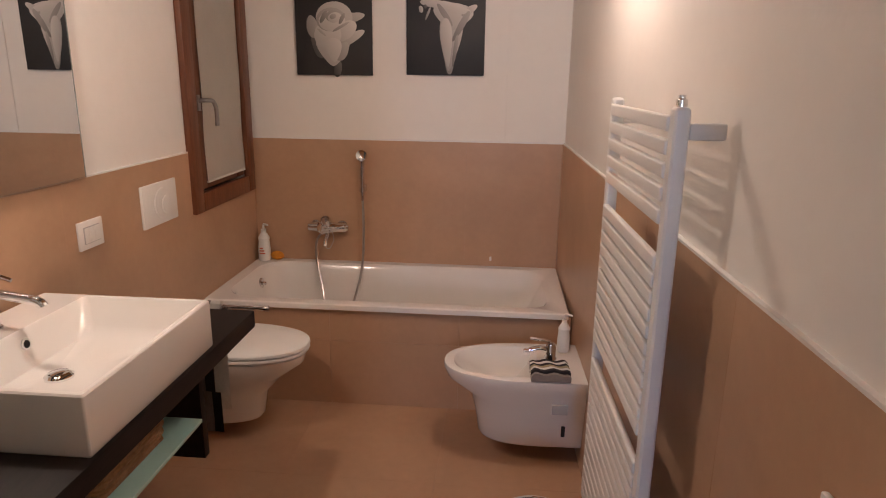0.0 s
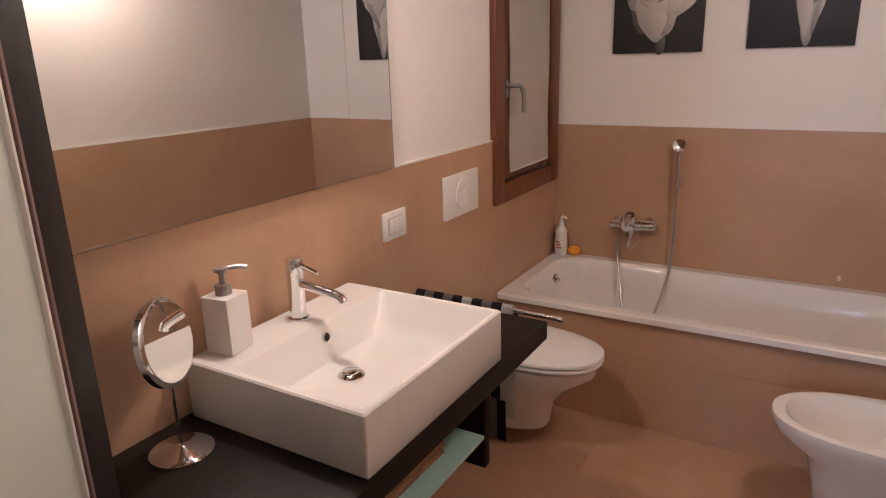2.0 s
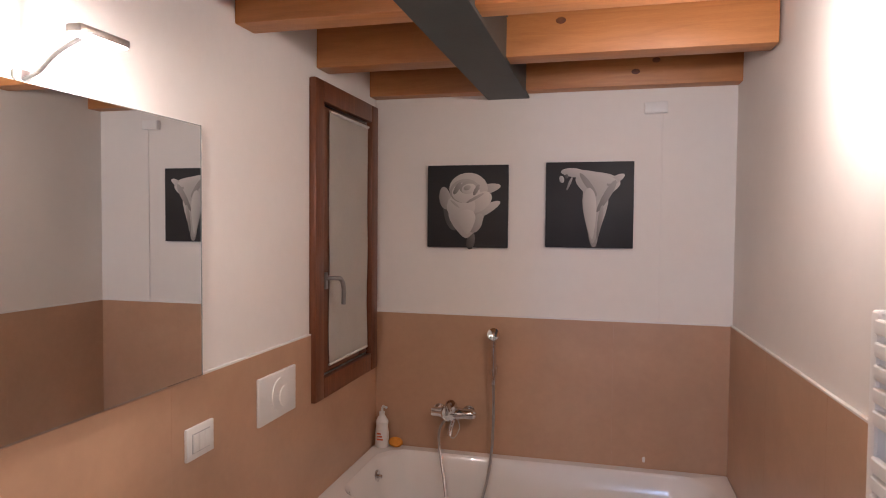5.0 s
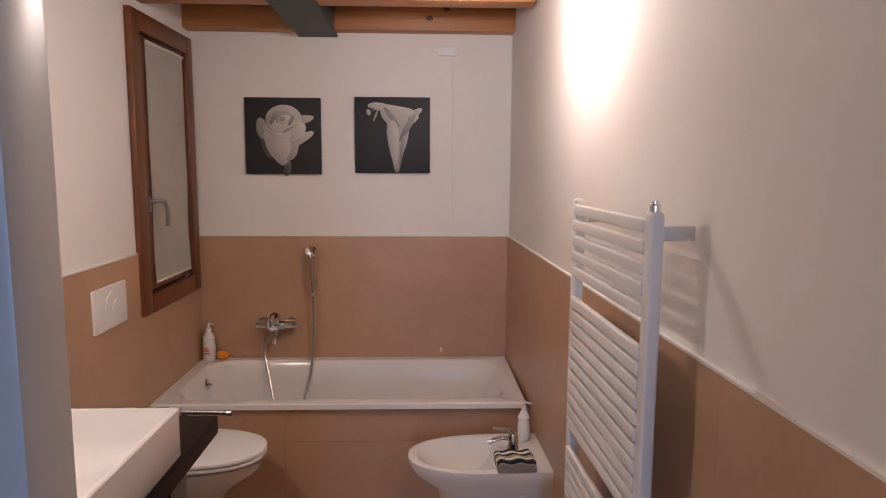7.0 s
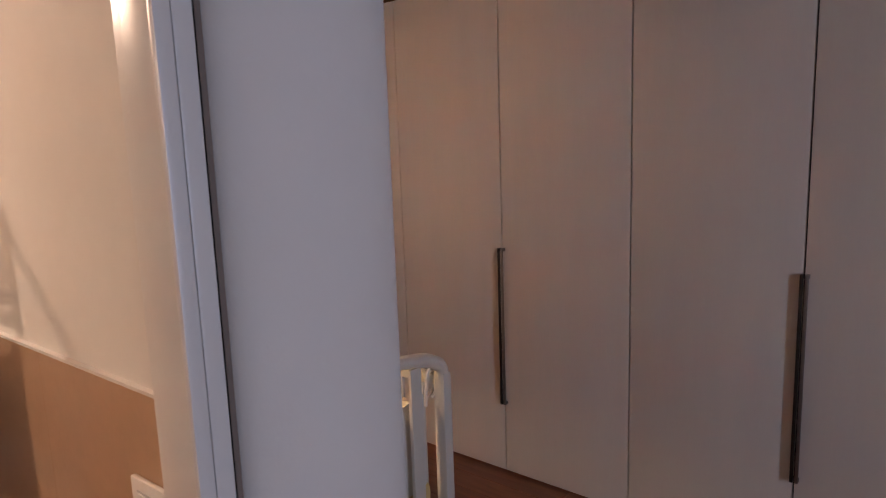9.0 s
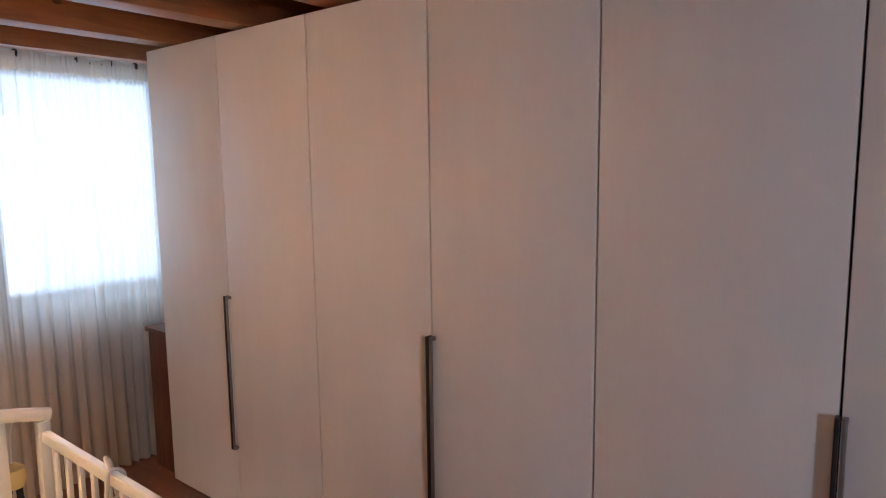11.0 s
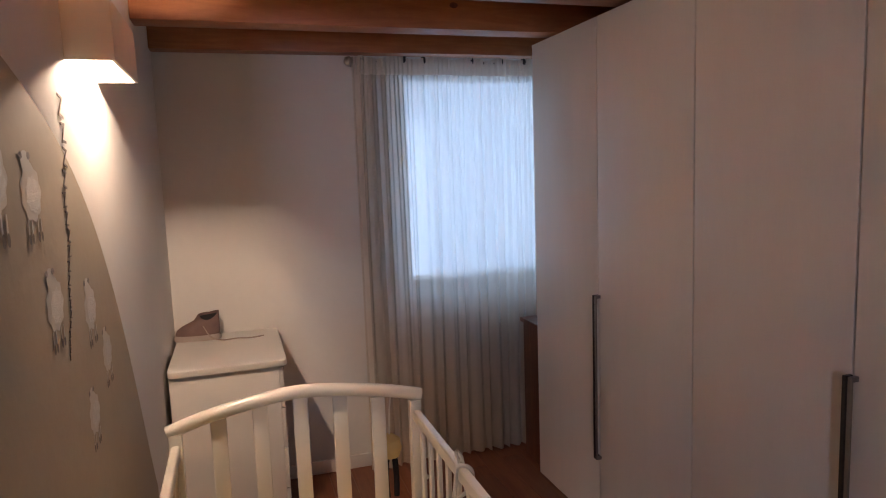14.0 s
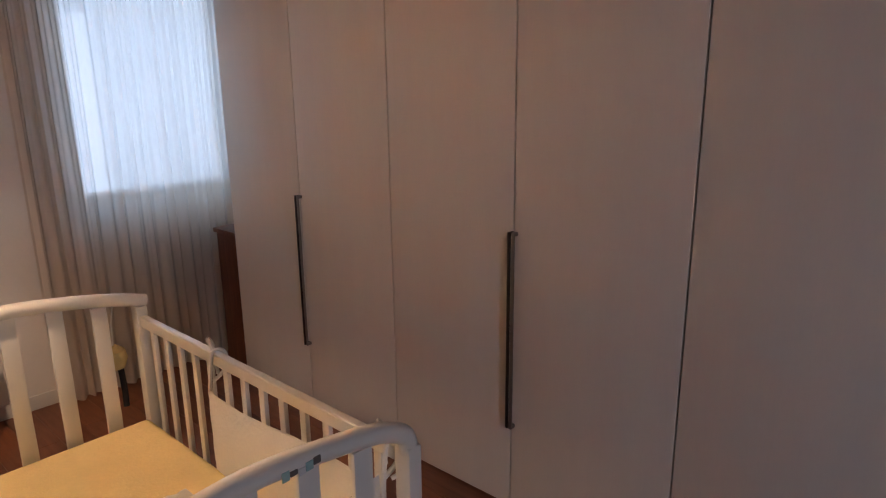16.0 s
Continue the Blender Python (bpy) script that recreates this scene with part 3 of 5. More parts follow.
def pump_bottle(at, h, r, mat, label, ink):
    p = thing("soap_bottle", label, "bottle", at=at)
    part("bottle", lathe([(r * 0.9, 0), (r, 0.006), (r, h * 0.35), (r * 0.86, h * 0.52), (r * 0.95, h * 0.62), (r * 0.55, h * 0.74), (r * 0.38, h * 0.78)], n=24), mat, p)
    part("collar", lathe([(r * 0.42, h * 0.78), (r * 0.42, h * 0.86), (r * 0.2, h * 0.87)], n=20), mat, p)
    part("pump_head", tube([(0, 0, h * 0.86), (0, 0, h * 0.96), (0.004, -0.002, h), (0.03, -0.014, h * 0.985)], r * 0.17, 10), mat, p)
    if ink:
        for k in range(3):
            part("label_bar", box(-r * 0.45, r * (0.45 - 0.15 * k), -r * 1.012 - 0.001, -r * 0.93, h * (0.20 + 0.07 * k), h * (0.235 + 0.07 * k)), M_WARMLABEL, p)
    return p


pump_bottle((0.064, -0.062, 0.506), 0.205, 0.034, M_PLASTIC, "white soap bottle with pump on the bathtub corner", True)
b = moved(lathe([(0.005, -0.016), (0.026, -0.012), (0.032, 0.0), (0.026, 0.013), (0.006, 0.017)], n=16), pose(0.134, -0.055, 0.532, 62, 10, 20) @ Matrix.Diagonal((1.15, 0.8, 1.0, 1)))
tagged(part("bath_sponge", b, M_ORANGE), "orange bath sponge on the bathtub rim", "sponge")
b = cyl(0.006, 0.012, (1.325, -0.011, 0.545), "-y", n=14)
box(1.319, 1.331, -0.026, -0.020, 0.535, 0.56, bevel=0.003, bm=b)
tagged(part("wall_hook", b, M_PLASTIC), "small pale hook on the tiled wall", "hook")

# ---------------------------------------------------------------- toilet, bidet
def wc():
    t = thing("toilet", "white wall-hung ceramic toilet with closed lid", "toilet", at=(0.0115, -1.005, 0))
    body = [dshape(0.36, 0.105, 0.085, straight=0.3), dshape(0.37, 0.115, 0.10, straight=0.3), dshape(0.385, 0.125, 0.20, straight=0.3), dshape(0.46, 0.150, 0.28, straight=0.35), dshape(0.550, 0.175, 0.345), dshape(0.562, 0.180, 0.385), dshape(0.552, 0.172, 0.392)]
    part("bowl", loft(body), M_CERAMIC, t)
    part("seat", loft([dshape(0.566, 0.178, 0.394, start=0.05), dshape(0.574, 0.184, 0.398, start=0.05), dshape(0.574, 0.184, 0.407, start=0.05), dshape(0.568, 0.180, 0.411, start=0.05)]), M_PLASTIC, t)
    part("lid", loft([dshape(0.568, 0.180, 0.413, start=0.05), dshape(0.576, 0.186, 0.418, start=0.05), dshape(0.574, 0.185, 0.428, start=0.05), dshape(0.550, 0.170, 0.437, start=0.06), dshape(0.40, 0.10, 0.441, start=0.12)]), M_PLASTIC, t)
    for y in (-0.08, 0.08):
        part("hinge", cyl(0.012, 0.03, (0.04, y - 0.015, 0.415), "y"), M_PLASTIC, t)


wc()


def bidet():
    t = thing("bidet", "white wall-hung ceramic bidet", "bidet", at=(rw(-1.01) - 0.0115, -1.01, 0), rz=181.7)
    shell = [dshape(0.40, 0.12, 0.085, straight=0.4), dshape(0.41, 0.13, 0.10, straight=0.4), dshape(0.425, 0.150, 0.20, straight=0.4), dshape(0.45, 0.165, 0.28, straight=0.4), dshape(0.540, 0.185, 0.345), dshape(0.556, 0.190, 0.385), dshape(0.553, 0.188, 0.397), dshape(0.538, 0.176, 0.401),
             dshape(0.515, 0.150, 0.399, start=0.175), dshape(0.503, 0.142, 0.385, start=0.185), dshape(0.45, 0.115, 0.33, start=0.21), dshape(0.38, 0.07, 0.285, start=0.26)]
    part("bowl", loft(shell), M_CERAMIC, t)
    part("drain", lathe([(0.022, 0), (0.022, 0.004), (0.008, 0.006)], (0.32, 0, 0.2855)), M_CHROME, t)
    part("cover_cap", box(0.075, 0.090, 0.181, 0.1875, 0.17, 0.215, bevel=0.003), M_DARK, t, "dark side fixing hole")
    part("label", box(0.07, 0.13, 0.176, 0.1895, 0.265, 0.305, bevel=0.002), M_GREYPLASTIC, t, "grey side cover")
    return t


bidet()


def bidet_mixer():
    m = thing("bidet_mixer", "chrome single-lever bidet mixer", "tap", at=(rw(-1) - 0.135, -1.00, 0.4015), rz=181.7)
    part("body", lathe([(0.026, 0), (0.026, 0.012), (0.021, 0.02), (0.021, 0.06), (0.017, 0.072)]), M_CHROME, m)
    part("spout", tube([(0.0, 0, 0.035), (0.04, 0, 0.05), (0.085, 0, 0.04)], 0.012, 12, smooth_steps=4), M_CHROME, m)
    part("aerator", cyl(0.011, 0.03, (0.080, 0, 0.036), "x", bevel=0.003), M_CHROME, m)
    part("lever", tube([(-0.005, 0, 0.070), (0.015, 0, 0.084), (0.085, 0, 0.092)], 0.0065, 10, smooth_steps=4), M_CHROME, m)


bidet_mixer()
pump_bottle((rw(-0.9) - 0.072, -0.90, 0.4015), 0.165, 0.026, M_PLASTIC, "white intimate soap bottle with pump on the bidet", False)


def folded_towel():
    t = thing("hand_towel", "small folded towel striped black, white and olive", "towel", at=(rw(-1.1) - 0.150, -1.150, 0.4015), rz=1.7)
    mats = (M_TGREY, M_TBLACK, M_TWHITE, M_TBEIGE, M_TBLACK, M_TWHITE, M_TBLACK)
    for k, mat in enumerate(mats):
        b = bmesh.new()
        n = 12
        y0, y1 = -0.055 + 0.0165 * k, -0.055 + 0.0165 * (k + 1)
        top = [[b.verts.new((-0.075 + 0.15 * i / n, y, 0.040 + 0.004 * math.sin(i * 1.1 + k * 0.4) - (0.010 if i in (0, n) else 0) - 0.010 * (k in (0,)))) for i in range(n + 1)] for y in (y0, y1)]
        low = [[b.verts.new((-0.075 + 0.15 * i / n, y, 0.001)) for i in range(n + 1)] for y in (y0, y1)]
        for i in range(n):
            b.faces.new((top[0][i], top[0][i + 1], top[1][i + 1], top[1][i]))
            b.faces.new((low[0][i], low[0][i + 1], low[1][i + 1], low[1][i]))
            b.faces.new((top[0][i], top[0][i + 1], low[0][i + 1], low[0][i]))
            b.faces.new((top[1][i], top[1][i + 1], low[1][i + 1], low[1][i]))
        for i in (0, n):
            b.faces.new((top[0][i], top[1][i], low[1][i], low[0][i]))
        part("stripe", b, mat, t)


folded_towel()


def flush_plate():
    f = thing("flush_plate", "white dual flush plate on the tiled wall", "flush plate", at=(0.011, -1.043, 1.013))
    part("plate", box(0, 0.012, -0.132, 0.132, -0.083, 0.083, bevel=0.005), M_PLASTIC, f)
    ring = lathe([(0.060, 0.0), (0.060, 0.004), (0.055, 0.005)], n=40)
    part("button", moved(ring, pose(0.0121, 0.01, 0, 0, 90, 0)), M_PLASTIC, f)
    part("button", moved(lathe([(0.036, 0.0), (0.036, 0.003), (0.030, 0.004)], n=32), pose(0.0172, 0.032, -0.01, 0, 90, 0)), M_PLASTIC, f)


flush_plate()


def wall_plate(name, label, at, w, h, turn, modules):
    s = thing(name, label, "switch plate", at=at, rz=turn)
    part("plate", box(0, 0.010, -w / 2, w / 2, -h / 2, h / 2, bevel=0.004), M_PLASTIC, s)
    part("inset", box(0.0101, 0.0118, -w * 0.33, w * 0.33, -h * 0.30, h * 0.30, bevel=0.001), M_GREYPLASTIC, s)
    for k in range(modules):
        y0 = -w * 0.31 + w * 0.62 * k / modules
        part("module", box(0.0119, 0.0145, y0 + 0.001, y0 + w * 0.62 / modules - 0.001, -h * 0.27, h * 0.27, bevel=0.001), M_PLASTIC, s)


wall_plate("socket_plate", "white socket and switch plate above the washbasin", (0.011, -1.495, 0.995), 0.128, 0.094, 0, 3)
wall_plate("switch_plate", "white light switch plate beside the bathroom door", (rw(-2.815) - 0.0115, -2.815, 0.990), 0.126, 0.092, 181.7, 3)

# ---------------------------------------------------------------- vanity
def vanity():
    v = thing("vanity_top", "dark wenge wooden washbasin countertop on the wall", "countertop")
    part("top", box(0.0115, 0.545, -2.72, -1.462, 0.680, 0.738, bevel=0.003), M_WENGE, v)
    part("support", box(0.0115, 0.36, -1.53, -1.495, 0.20, 0.6795, bevel=0.002), M_WENGE, v)
    part("support", box(0.0115, 0.36, -2.70, -2.665, 0.20, 0.6795, bevel=0.002), M_WENGE, v)


vanity()


def washbasin():
    s = thing("washbasin", "white rectangular ceramic vessel washbasin on the countertop", "washbasin")
    x0, x1, y0, y1, z0, z1 = 0.030, 0.537, -2.356, -1.766, 0.7385, 0.882
    loops = [rrect(x0 + 0.004, x1 - 0.004, y0 + 0.004, y1 - 0.004, 0.004, z0), rrect(x0, x1, y0, y1, 0.006, z0 + 0.006), rrect(x0, x1, y0, y1, 0.006, z1 - 0.004), rrect(x0 + 0.004, x1 - 0.004, y0 + 0.004, y1 - 0.004, 0.006, z1),
             rrect(x0 + 0.135, x1 - 0.014, y0 + 0.016, y1 - 0.016, 0.012, z1), rrect(x0 + 0.139, x1 - 0.018, y0 + 0.020, y1 - 0.020, 0.014, z1 - 0.005),
             rrect(x0 + 0.152, x1 - 0.050, y0 + 0.050, y1 - 0.050, 0.03, z1 - 0.075), rrect(x0 + 0.165, x1 - 0.085, y0 + 0.085, y1 - 0.085, 0.04, z1 - 0.098), rrect(x0 + 0.215, x1 - 0.225, y0 + 0.26, y1 - 0.26, 0.02, z1 - 0.106)]
    part("basin", loft(loops), M_CERAMIC, s)
    part("drain_cap", lathe([(0.034, 0), (0.034, 0.006), (0.026, 0.013), (0.008, 0.016)], (0.285, -2.085, z1 - 0.1045)), M_CHROME, s, "round chrome drain cap")
    ring = lathe([(0.015, 0), (0.015, 0.004), (0.0105, 0.0045), (0.010, 0.001)], n=24)
    part("overflow_ring", moved(ring, pose(0.1795, -2.050, z1 - 0.036, 0, 80, 0)), M_CHROME, s)
    part("overflow_hole", moved(lathe([(0.010, 0), (0.010, 0.002)], n=20), pose(0.1800, -2.050, z1 - 0.036, 0, 80, 0)), M_DARK, s)


washbasin()


def basin_tap():
    t = thing("basin_tap", "tall chrome single-lever washbasin tap", "tap", at=(0.095, -2.050, 0.8825))
    part("body", lathe([(0.026, 0), (0.026, 0.004), (0.0215, 0.008), (0.0205, 0.120), (0.0225, 0.123), (0.0225, 0.160), (0.020, 0.164)]), M_CHROME, t)
    part("spout", tube([(0.010, 0.002, 0.098), (0.06, 0.006, 0.088), (0.125, 0.012, 0.076), (0.14, 0.013, 0.062)], 0.0125, 14, smooth_steps=4), M_CHROME, t)
    part("lever", tube([(0.0, 0, 0.150), (0.03, 0.004, 0.143), (0.066, 0.010, 0.128)], 0.0055, 10), M_CHROME, t)


basin_tap()


def soap_dispenser():
    s = thing("soap_dispenser", "white square ceramic soap dispenser with chrome pump", "soap dispenser", at=(0.078, -2.262, 0.8825), rz=8)
    part("body", box(-0.037, 0.037, -0.037, 0.037, 0, 0.135, bevel=0.004), M_CERAMIC, s)
    part("collar", lathe([(0.019, 0.135), (0.019, 0.158), (0.012, 0.160)], n=24), M_SATIN, s)
    part("stem", lathe([(0.0075, 0.16), (0.0075, 0.185), (0.016, 0.188), (0.016, 0.197), (0.005, 0.200)], n=20), M_SATIN, s)
    part("nozzle", tube([(0.0, 0, 0.193), (0.03, 0.025, 0.196), (0.042, 0.036, 0.192)], 0.0055, 10), M_SATIN, s)


soap_dispenser()


def makeup_mirror():
    m = thing("makeup_mirror", "round chrome makeup mirror on a stand", "mirror", at=(0.130, -2.462, 0.7385))
    part("base", lathe([(0.066, 0), (0.066, 0.006), (0.058, 0.011), (0.012, 0.017), (0.006, 0.022)], n=40), M_CHROME, m)
    part("stem", cyl(0.0042, 0.150, (0, 0, 0.018)), M_CHROME, m)
    tilt = pose(0, 0, 0.250, 0, 80, 24)
    part("rim", moved(lathe([(0.084, -0.010), (0.091, -0.006), (0.091, 0.006), (0.084, 0.010)], n=48), tilt), M_CHROME, m)
    part("glass", moved(lathe([(0.082, 0.0102), (0.081, 0.0112)], n=48), tilt), M_MIRROR, m, "round mirror glass")
    part("pivot", cyl(0.008, 0.018, (0, -0.009, 0.160), "y"), M_CHROME, m)


makeup_mirror()


def towel_rail():
    r = thing("towel_rail", "chrome towel rail at the countertop's end", "towel rail")
    part("bar", tube([(0.02, -1.455, 0.722), (0.02, -1.405, 0.722), (0.06, -1.395, 0.722), (0.53, -1.395, 0.722), (0.56, -1.40, 0.722)], 0.008, 12), M_CHROME, r)
    part("bracket", box(0.40, 0.425, -1.4615, -1.39, 0.705, 0.715, bevel=0.003), M_CHROME, r)
    part("end_cap", cyl(0.011, 0.02, (0.555, -1.40, 0.722), "x", bevel=0.003), M_CHROME, r)
    t = thing("bath_towel", "hanging towel striped black, white, grey and beige", "towel")
    mats = (M_TBLACK, M_TGREY, M_TBLACK, M_TGREY, M_TBLACK, M_TWHITE, M_TBLACK, M_TGREY, M_TBLACK, M_TWHITE)
    for k, mat in enumerate(mats):
        x0 = 0.030 + 0.037 * k
        b = bmesh.new()
        prof = [(-1.372, 0.31 if k == 9 else 0.21), (-1.374, 0.45), (-1.376, 0.62), (-1.378, 0.715), (-1.384, 0.735), (-1.395, 0.742), (-1.406, 0.735), (-1.412, 0.715), (-1.414, 0.60), (-1.416, 0.40)]
        rows = [[b.verts.new((x0 + 0.0365 * i / 4, y + 0.004 * math.sin((x0 + 0.0365 * i / 4) * 40 + z * 5) * (0.74 - z) * 2, z)) for y, z in prof] for i in range(5)]
        for i in range(4):
            for j in range(len(prof) - 1):
                b.faces.new((rows[i][j], rows[i + 1][j], rows[i + 1][j + 1], rows[i][j + 1]))
        bmesh.ops.solidify(b, geom=b.faces[:], thickness=0.005)
        part("stripe", b, mat, t)


towel_rail()


def under_shelf():
    s = thing("glass_shelf", "greenish glass shelf below the countertop", "shelf")
    part("pane", box(0.06, 0.50, -2.45, -1.80, 0.505, 0.517, bevel=0.003), M_GREENGLASS, s)
    for y in (-2.40, -1.86):
        part("hanger", box(0.10, 0.125, y - 0.006, y + 0.006, 0.517, 0.6795, bevel=0.002), M_SATIN, s)
    k = thing("wicker_basket", "woven brown wicker basket on the glass shelf", "basket", at=(0.31, -2.06, 0.5175))
    for i in range(9):
        z = 0.008 + 0.0125 * i
        loop = rrect(-0.13 - 0.001 * i, 0.13 + 0.001 * i, -0.15 - 0.0012 * i, 0.15 + 0.0012 * i, 0.03, z)
        part("strand", tube([(x + 0.003 * math.sin(j * 1.6 + i * math.pi), y, zz) for j, (x, y, zz) in enumerate(loop)] + [loop[0]], 0.0068, 6), M_WICKER, k)
    part("bottom", box(-0.12, 0.12, -0.14, 0.14, 0.0, 0.006), M_WICKER, k)


under_shelf()


def wall_mirror():
    m = thing("wall_mirror", "large frameless rectangular wall mirror", "mirror")
    part("glass", box(0.0115, 0.0190, -2.80, -1.486, 1.184, 1.897), M_MIRROR, m)
    part("edge", box(0.0112, 0.0205, -2.80, -1.486, 1.1805, 1.1838), M_CHROME, m, "polished lower edge")
    part("edge", box(0.0112, 0.0202, -1.4858, -1.4838, 1.1805, 1.897), M_EDGE, m)
    part("edge", box(0.0112, 0.0202, -2.80, -1.4838, 1.8972, 1.8990), M_EDGE, m)


wall_mirror()


def mirror_lamp():
    m = thing("mirror_lamp", "slim chrome arm lamp above the mirror", "lamp", at=(0.0, -2.045, 0))
    part("arm", tube([(0.002, -0.012, 1.903), (0.045, -0.010, 1.918), (0.085, -0.004, 1.955), (0.15, 0.0, 1.985), (0.20, 0.0, 1.985)], 0.0045, 10, smooth_steps=6), M_SATIN, m)
    part("mount", box(0.001, 0.012, -0.030, 0.008, 1.900, 1.925, bevel=0.003), M_SATIN, m)
    h = part("head", box(0.165, 0.200, -0.065, 0.065, 1.974, 1.990, bevel=0.004), M_SATIN, m)
    part("led_strip", box(0.168, 0.197, -0.060, 0.060, 1.9715, 1.9738), M_BULB, h, "glowing lamp strip")


mirror_lamp()
area_lamp("mirror_lamp_light", look((0.183, -2.045, 1.966), (0.05, -2.045, 1.2)), 0.03, 0.12, 3.0, WARM)
point_lamp("mirror_lamp_spill", (0.183, -2.045, 1.960), 0.008, 8.0, WARM)


def wall_lamp_bathroom():
    """A wall plate with two short arms: one bulb close to the wall, one that reaches into the room."""
    s = thing("wall_spotlight", "chrome wall spotlight with two bright bulbs above the radiator", "lamp", at=(rw(-1.60), -1.60, 2.15))
    part("plate", box(-0.015, -0.0005, -0.06, 0.06, -0.035, 0.035, bevel=0.004), M_CHROME, s)
    for reach, dy, up in ((0.075, 0.055, 0.0), (0.270, 0.110, 0.050)):
        part("arm", tube([(-0.012, dy * 0.4, 0.0), (-0.4 * reach, dy * 0.8, 0.015 + up * 0.6), (-reach, dy, 0.02 + up)], 0.006, 10, smooth_steps=4), M_CHROME, s)
        h = part("head", moved(lathe([(0.010, 0.045), (0.020, 0.030), (0.027, -0.010), (0.024, -0.012)]), pose(-reach, dy, up - 0.012, 0, 12, 0)), M_CHROME, s)
        part("bulb", moved(lathe([(0.010, -0.030), (0.019, -0.026), (0.021, -0.016)], n=20), pose(-reach, dy, up - 0.012, 0, 12, 0)), M_BULB, h, "glowing bulb")


wall_lamp_bathroom()
point_lamp("wall_spotlight_light", (rw(-1.545) - 0.080, -1.545, 2.085), 0.02, 2.2, WARM)
point_lamp("room_spotlight_light", (rw(-1.49) - 0.275, -1.49, 2.135), 0.03, 16, WARM)

# ---------------------------------------------------------------- pictures
def grey(name, value, second):
    """A tone of the printed photograph that fades softly across each petal."""
    mat = shader(name, (value, value * 0.94, value * 0.88), 0.6)
    nt = mat.node_tree
    coord, split, mix = nt.nodes.new("ShaderNodeTexCoord"), nt.nodes.new("ShaderNodeSeparateXYZ"), nt.nodes.new("ShaderNodeMix")
    blur = nt.nodes.new("ShaderNodeMath")
    blur.operation = "MULTIPLY_ADD"
    mix.data_type = "RGBA"
    mix.inputs["A"].default_value, mix.inputs["B"].default_value = (second, second * 0.93, second * 0.87, 1), (value, value * 0.94, value * 0.88, 1)
    nt.links.new(coord.outputs["Generated"], split.inputs[0])
    nt.links.new(split.outputs["Z"], blur.inputs[0])
    nt.links.new(split.outputs["X"], blur.inputs[2])
    blur.inputs[1].default_value = 0.7
    half = nt.nodes.new("ShaderNodeMath")
    half.operation = "MULTIPLY"
    half.inputs[1].default_value = 0.62
    nt.links.new(blur.outputs[0], half.inputs[0])
    nt.links.new(half.outputs[0], mix.inputs["Factor"])
    nt.links.new(mix.outputs["Result"], nt.nodes["Principled BSDF"].inputs["Base Color"])
    return mat


GREYS = [grey("print_grey_%d" % k, 0.14 + 0.075 * k, 0.02 + 0.045 * k) for k in range(8)]


def petal(cx, cz, rx, rz, turn, level, pinch=0.0, n=22):
    """A flat petal of the print: an egg-shaped patch."""
    b = bmesh.new()
    ring = []
    for k in range(n):
        t = 2 * math.pi * k / n
        u, v = rx * math.cos(t) * (1 - pinch * math.sin(t)), rz * math.sin(t)
        a = radians(turn)
        ring.append(b.verts.new((cx + u * math.cos(a) - v * math.sin(a), -level, cz + u * math.sin(a) + v * math.cos(a))))
    b.faces.new(ring)
    return b


def canvas(name, x0, z0, label):
    c = thing(name, label, "picture", "pictures above the bathtub", at=(x0 + 0.2, -0.0005, z0 + 0.2))
    part("canvas", box(-0.2, 0.2, -0.020, 0, -0.2, 0.2, bevel=0.003), M_BLACK, c)
    return c


def rose_picture():
    c = canvas("picture", 0.281, 1.513, "square black canvas print of a pale rose")
    y = 0.0204
    part("stem", petal(0.02, -0.165, 0.020, 0.045, -10, y, 0.2), GREYS[0], c)
    specs = [(-0.085, -0.040, 0.030, 0.080, 18, 0.2, 0), (-0.110, 0.040, 0.030, 0.056, 10, 0.1, 3), (-0.004, -0.070, 0.080, 0.085, 0, -0.55, 5), (0.006, 0.010, 0.104, 0.092, 0, -0.12, 5), (0.087, 0.080, 0.078, 0.024, 17, 0.2, 5),
             (0.006, 0.085, 0.096, 0.078, 0, 0.0, 6), (0.094, -0.016, 0.078, 0.022, 31, 0.1, 6), (0.060, 0.020, 0.070, 0.042, 35, 0.0, 7), (-0.030, 0.000, 0.072, 0.066, 12, 0.0, 6), (-0.012, 0.075, 0.076, 0.058, 6, 0.0, 4),
             (-0.006, 0.066, 0.070, 0.050, 0, 0.0, 7), (-0.050, 0.088, 0.012, 0.034, -30, 0.0, 2), (0.005, 0.092, 0.044, 0.030, 8, 0.0, 4), (0.008, 0.085, 0.036, 0.025, 14, 0.0, 7), (0.046, 0.080, 0.010, 0.030, -28, 0.0, 3),
             (0.000, 0.090, 0.018, 0.012, 20, 0.0, 4), (0.045, -0.080, 0.030, 0.052, -32, 0.2, 4), (0.000, -0.075, 0.040, 0.060, 4, -0.5, 6), (0.040, 0.040, 0.050, 0.007, 28, 0.0, 4), (-0.060, 0.012, 0.030, 0.006, -40, 0.0, 4)]
    for k, (cx, cz, rx, rz, turn, pinch, tone) in enumerate(specs):
        part("petal", petal(cx, cz, rx, rz, turn, y + 0.00012 * (k + 1), pinch), GREYS[tone], c)


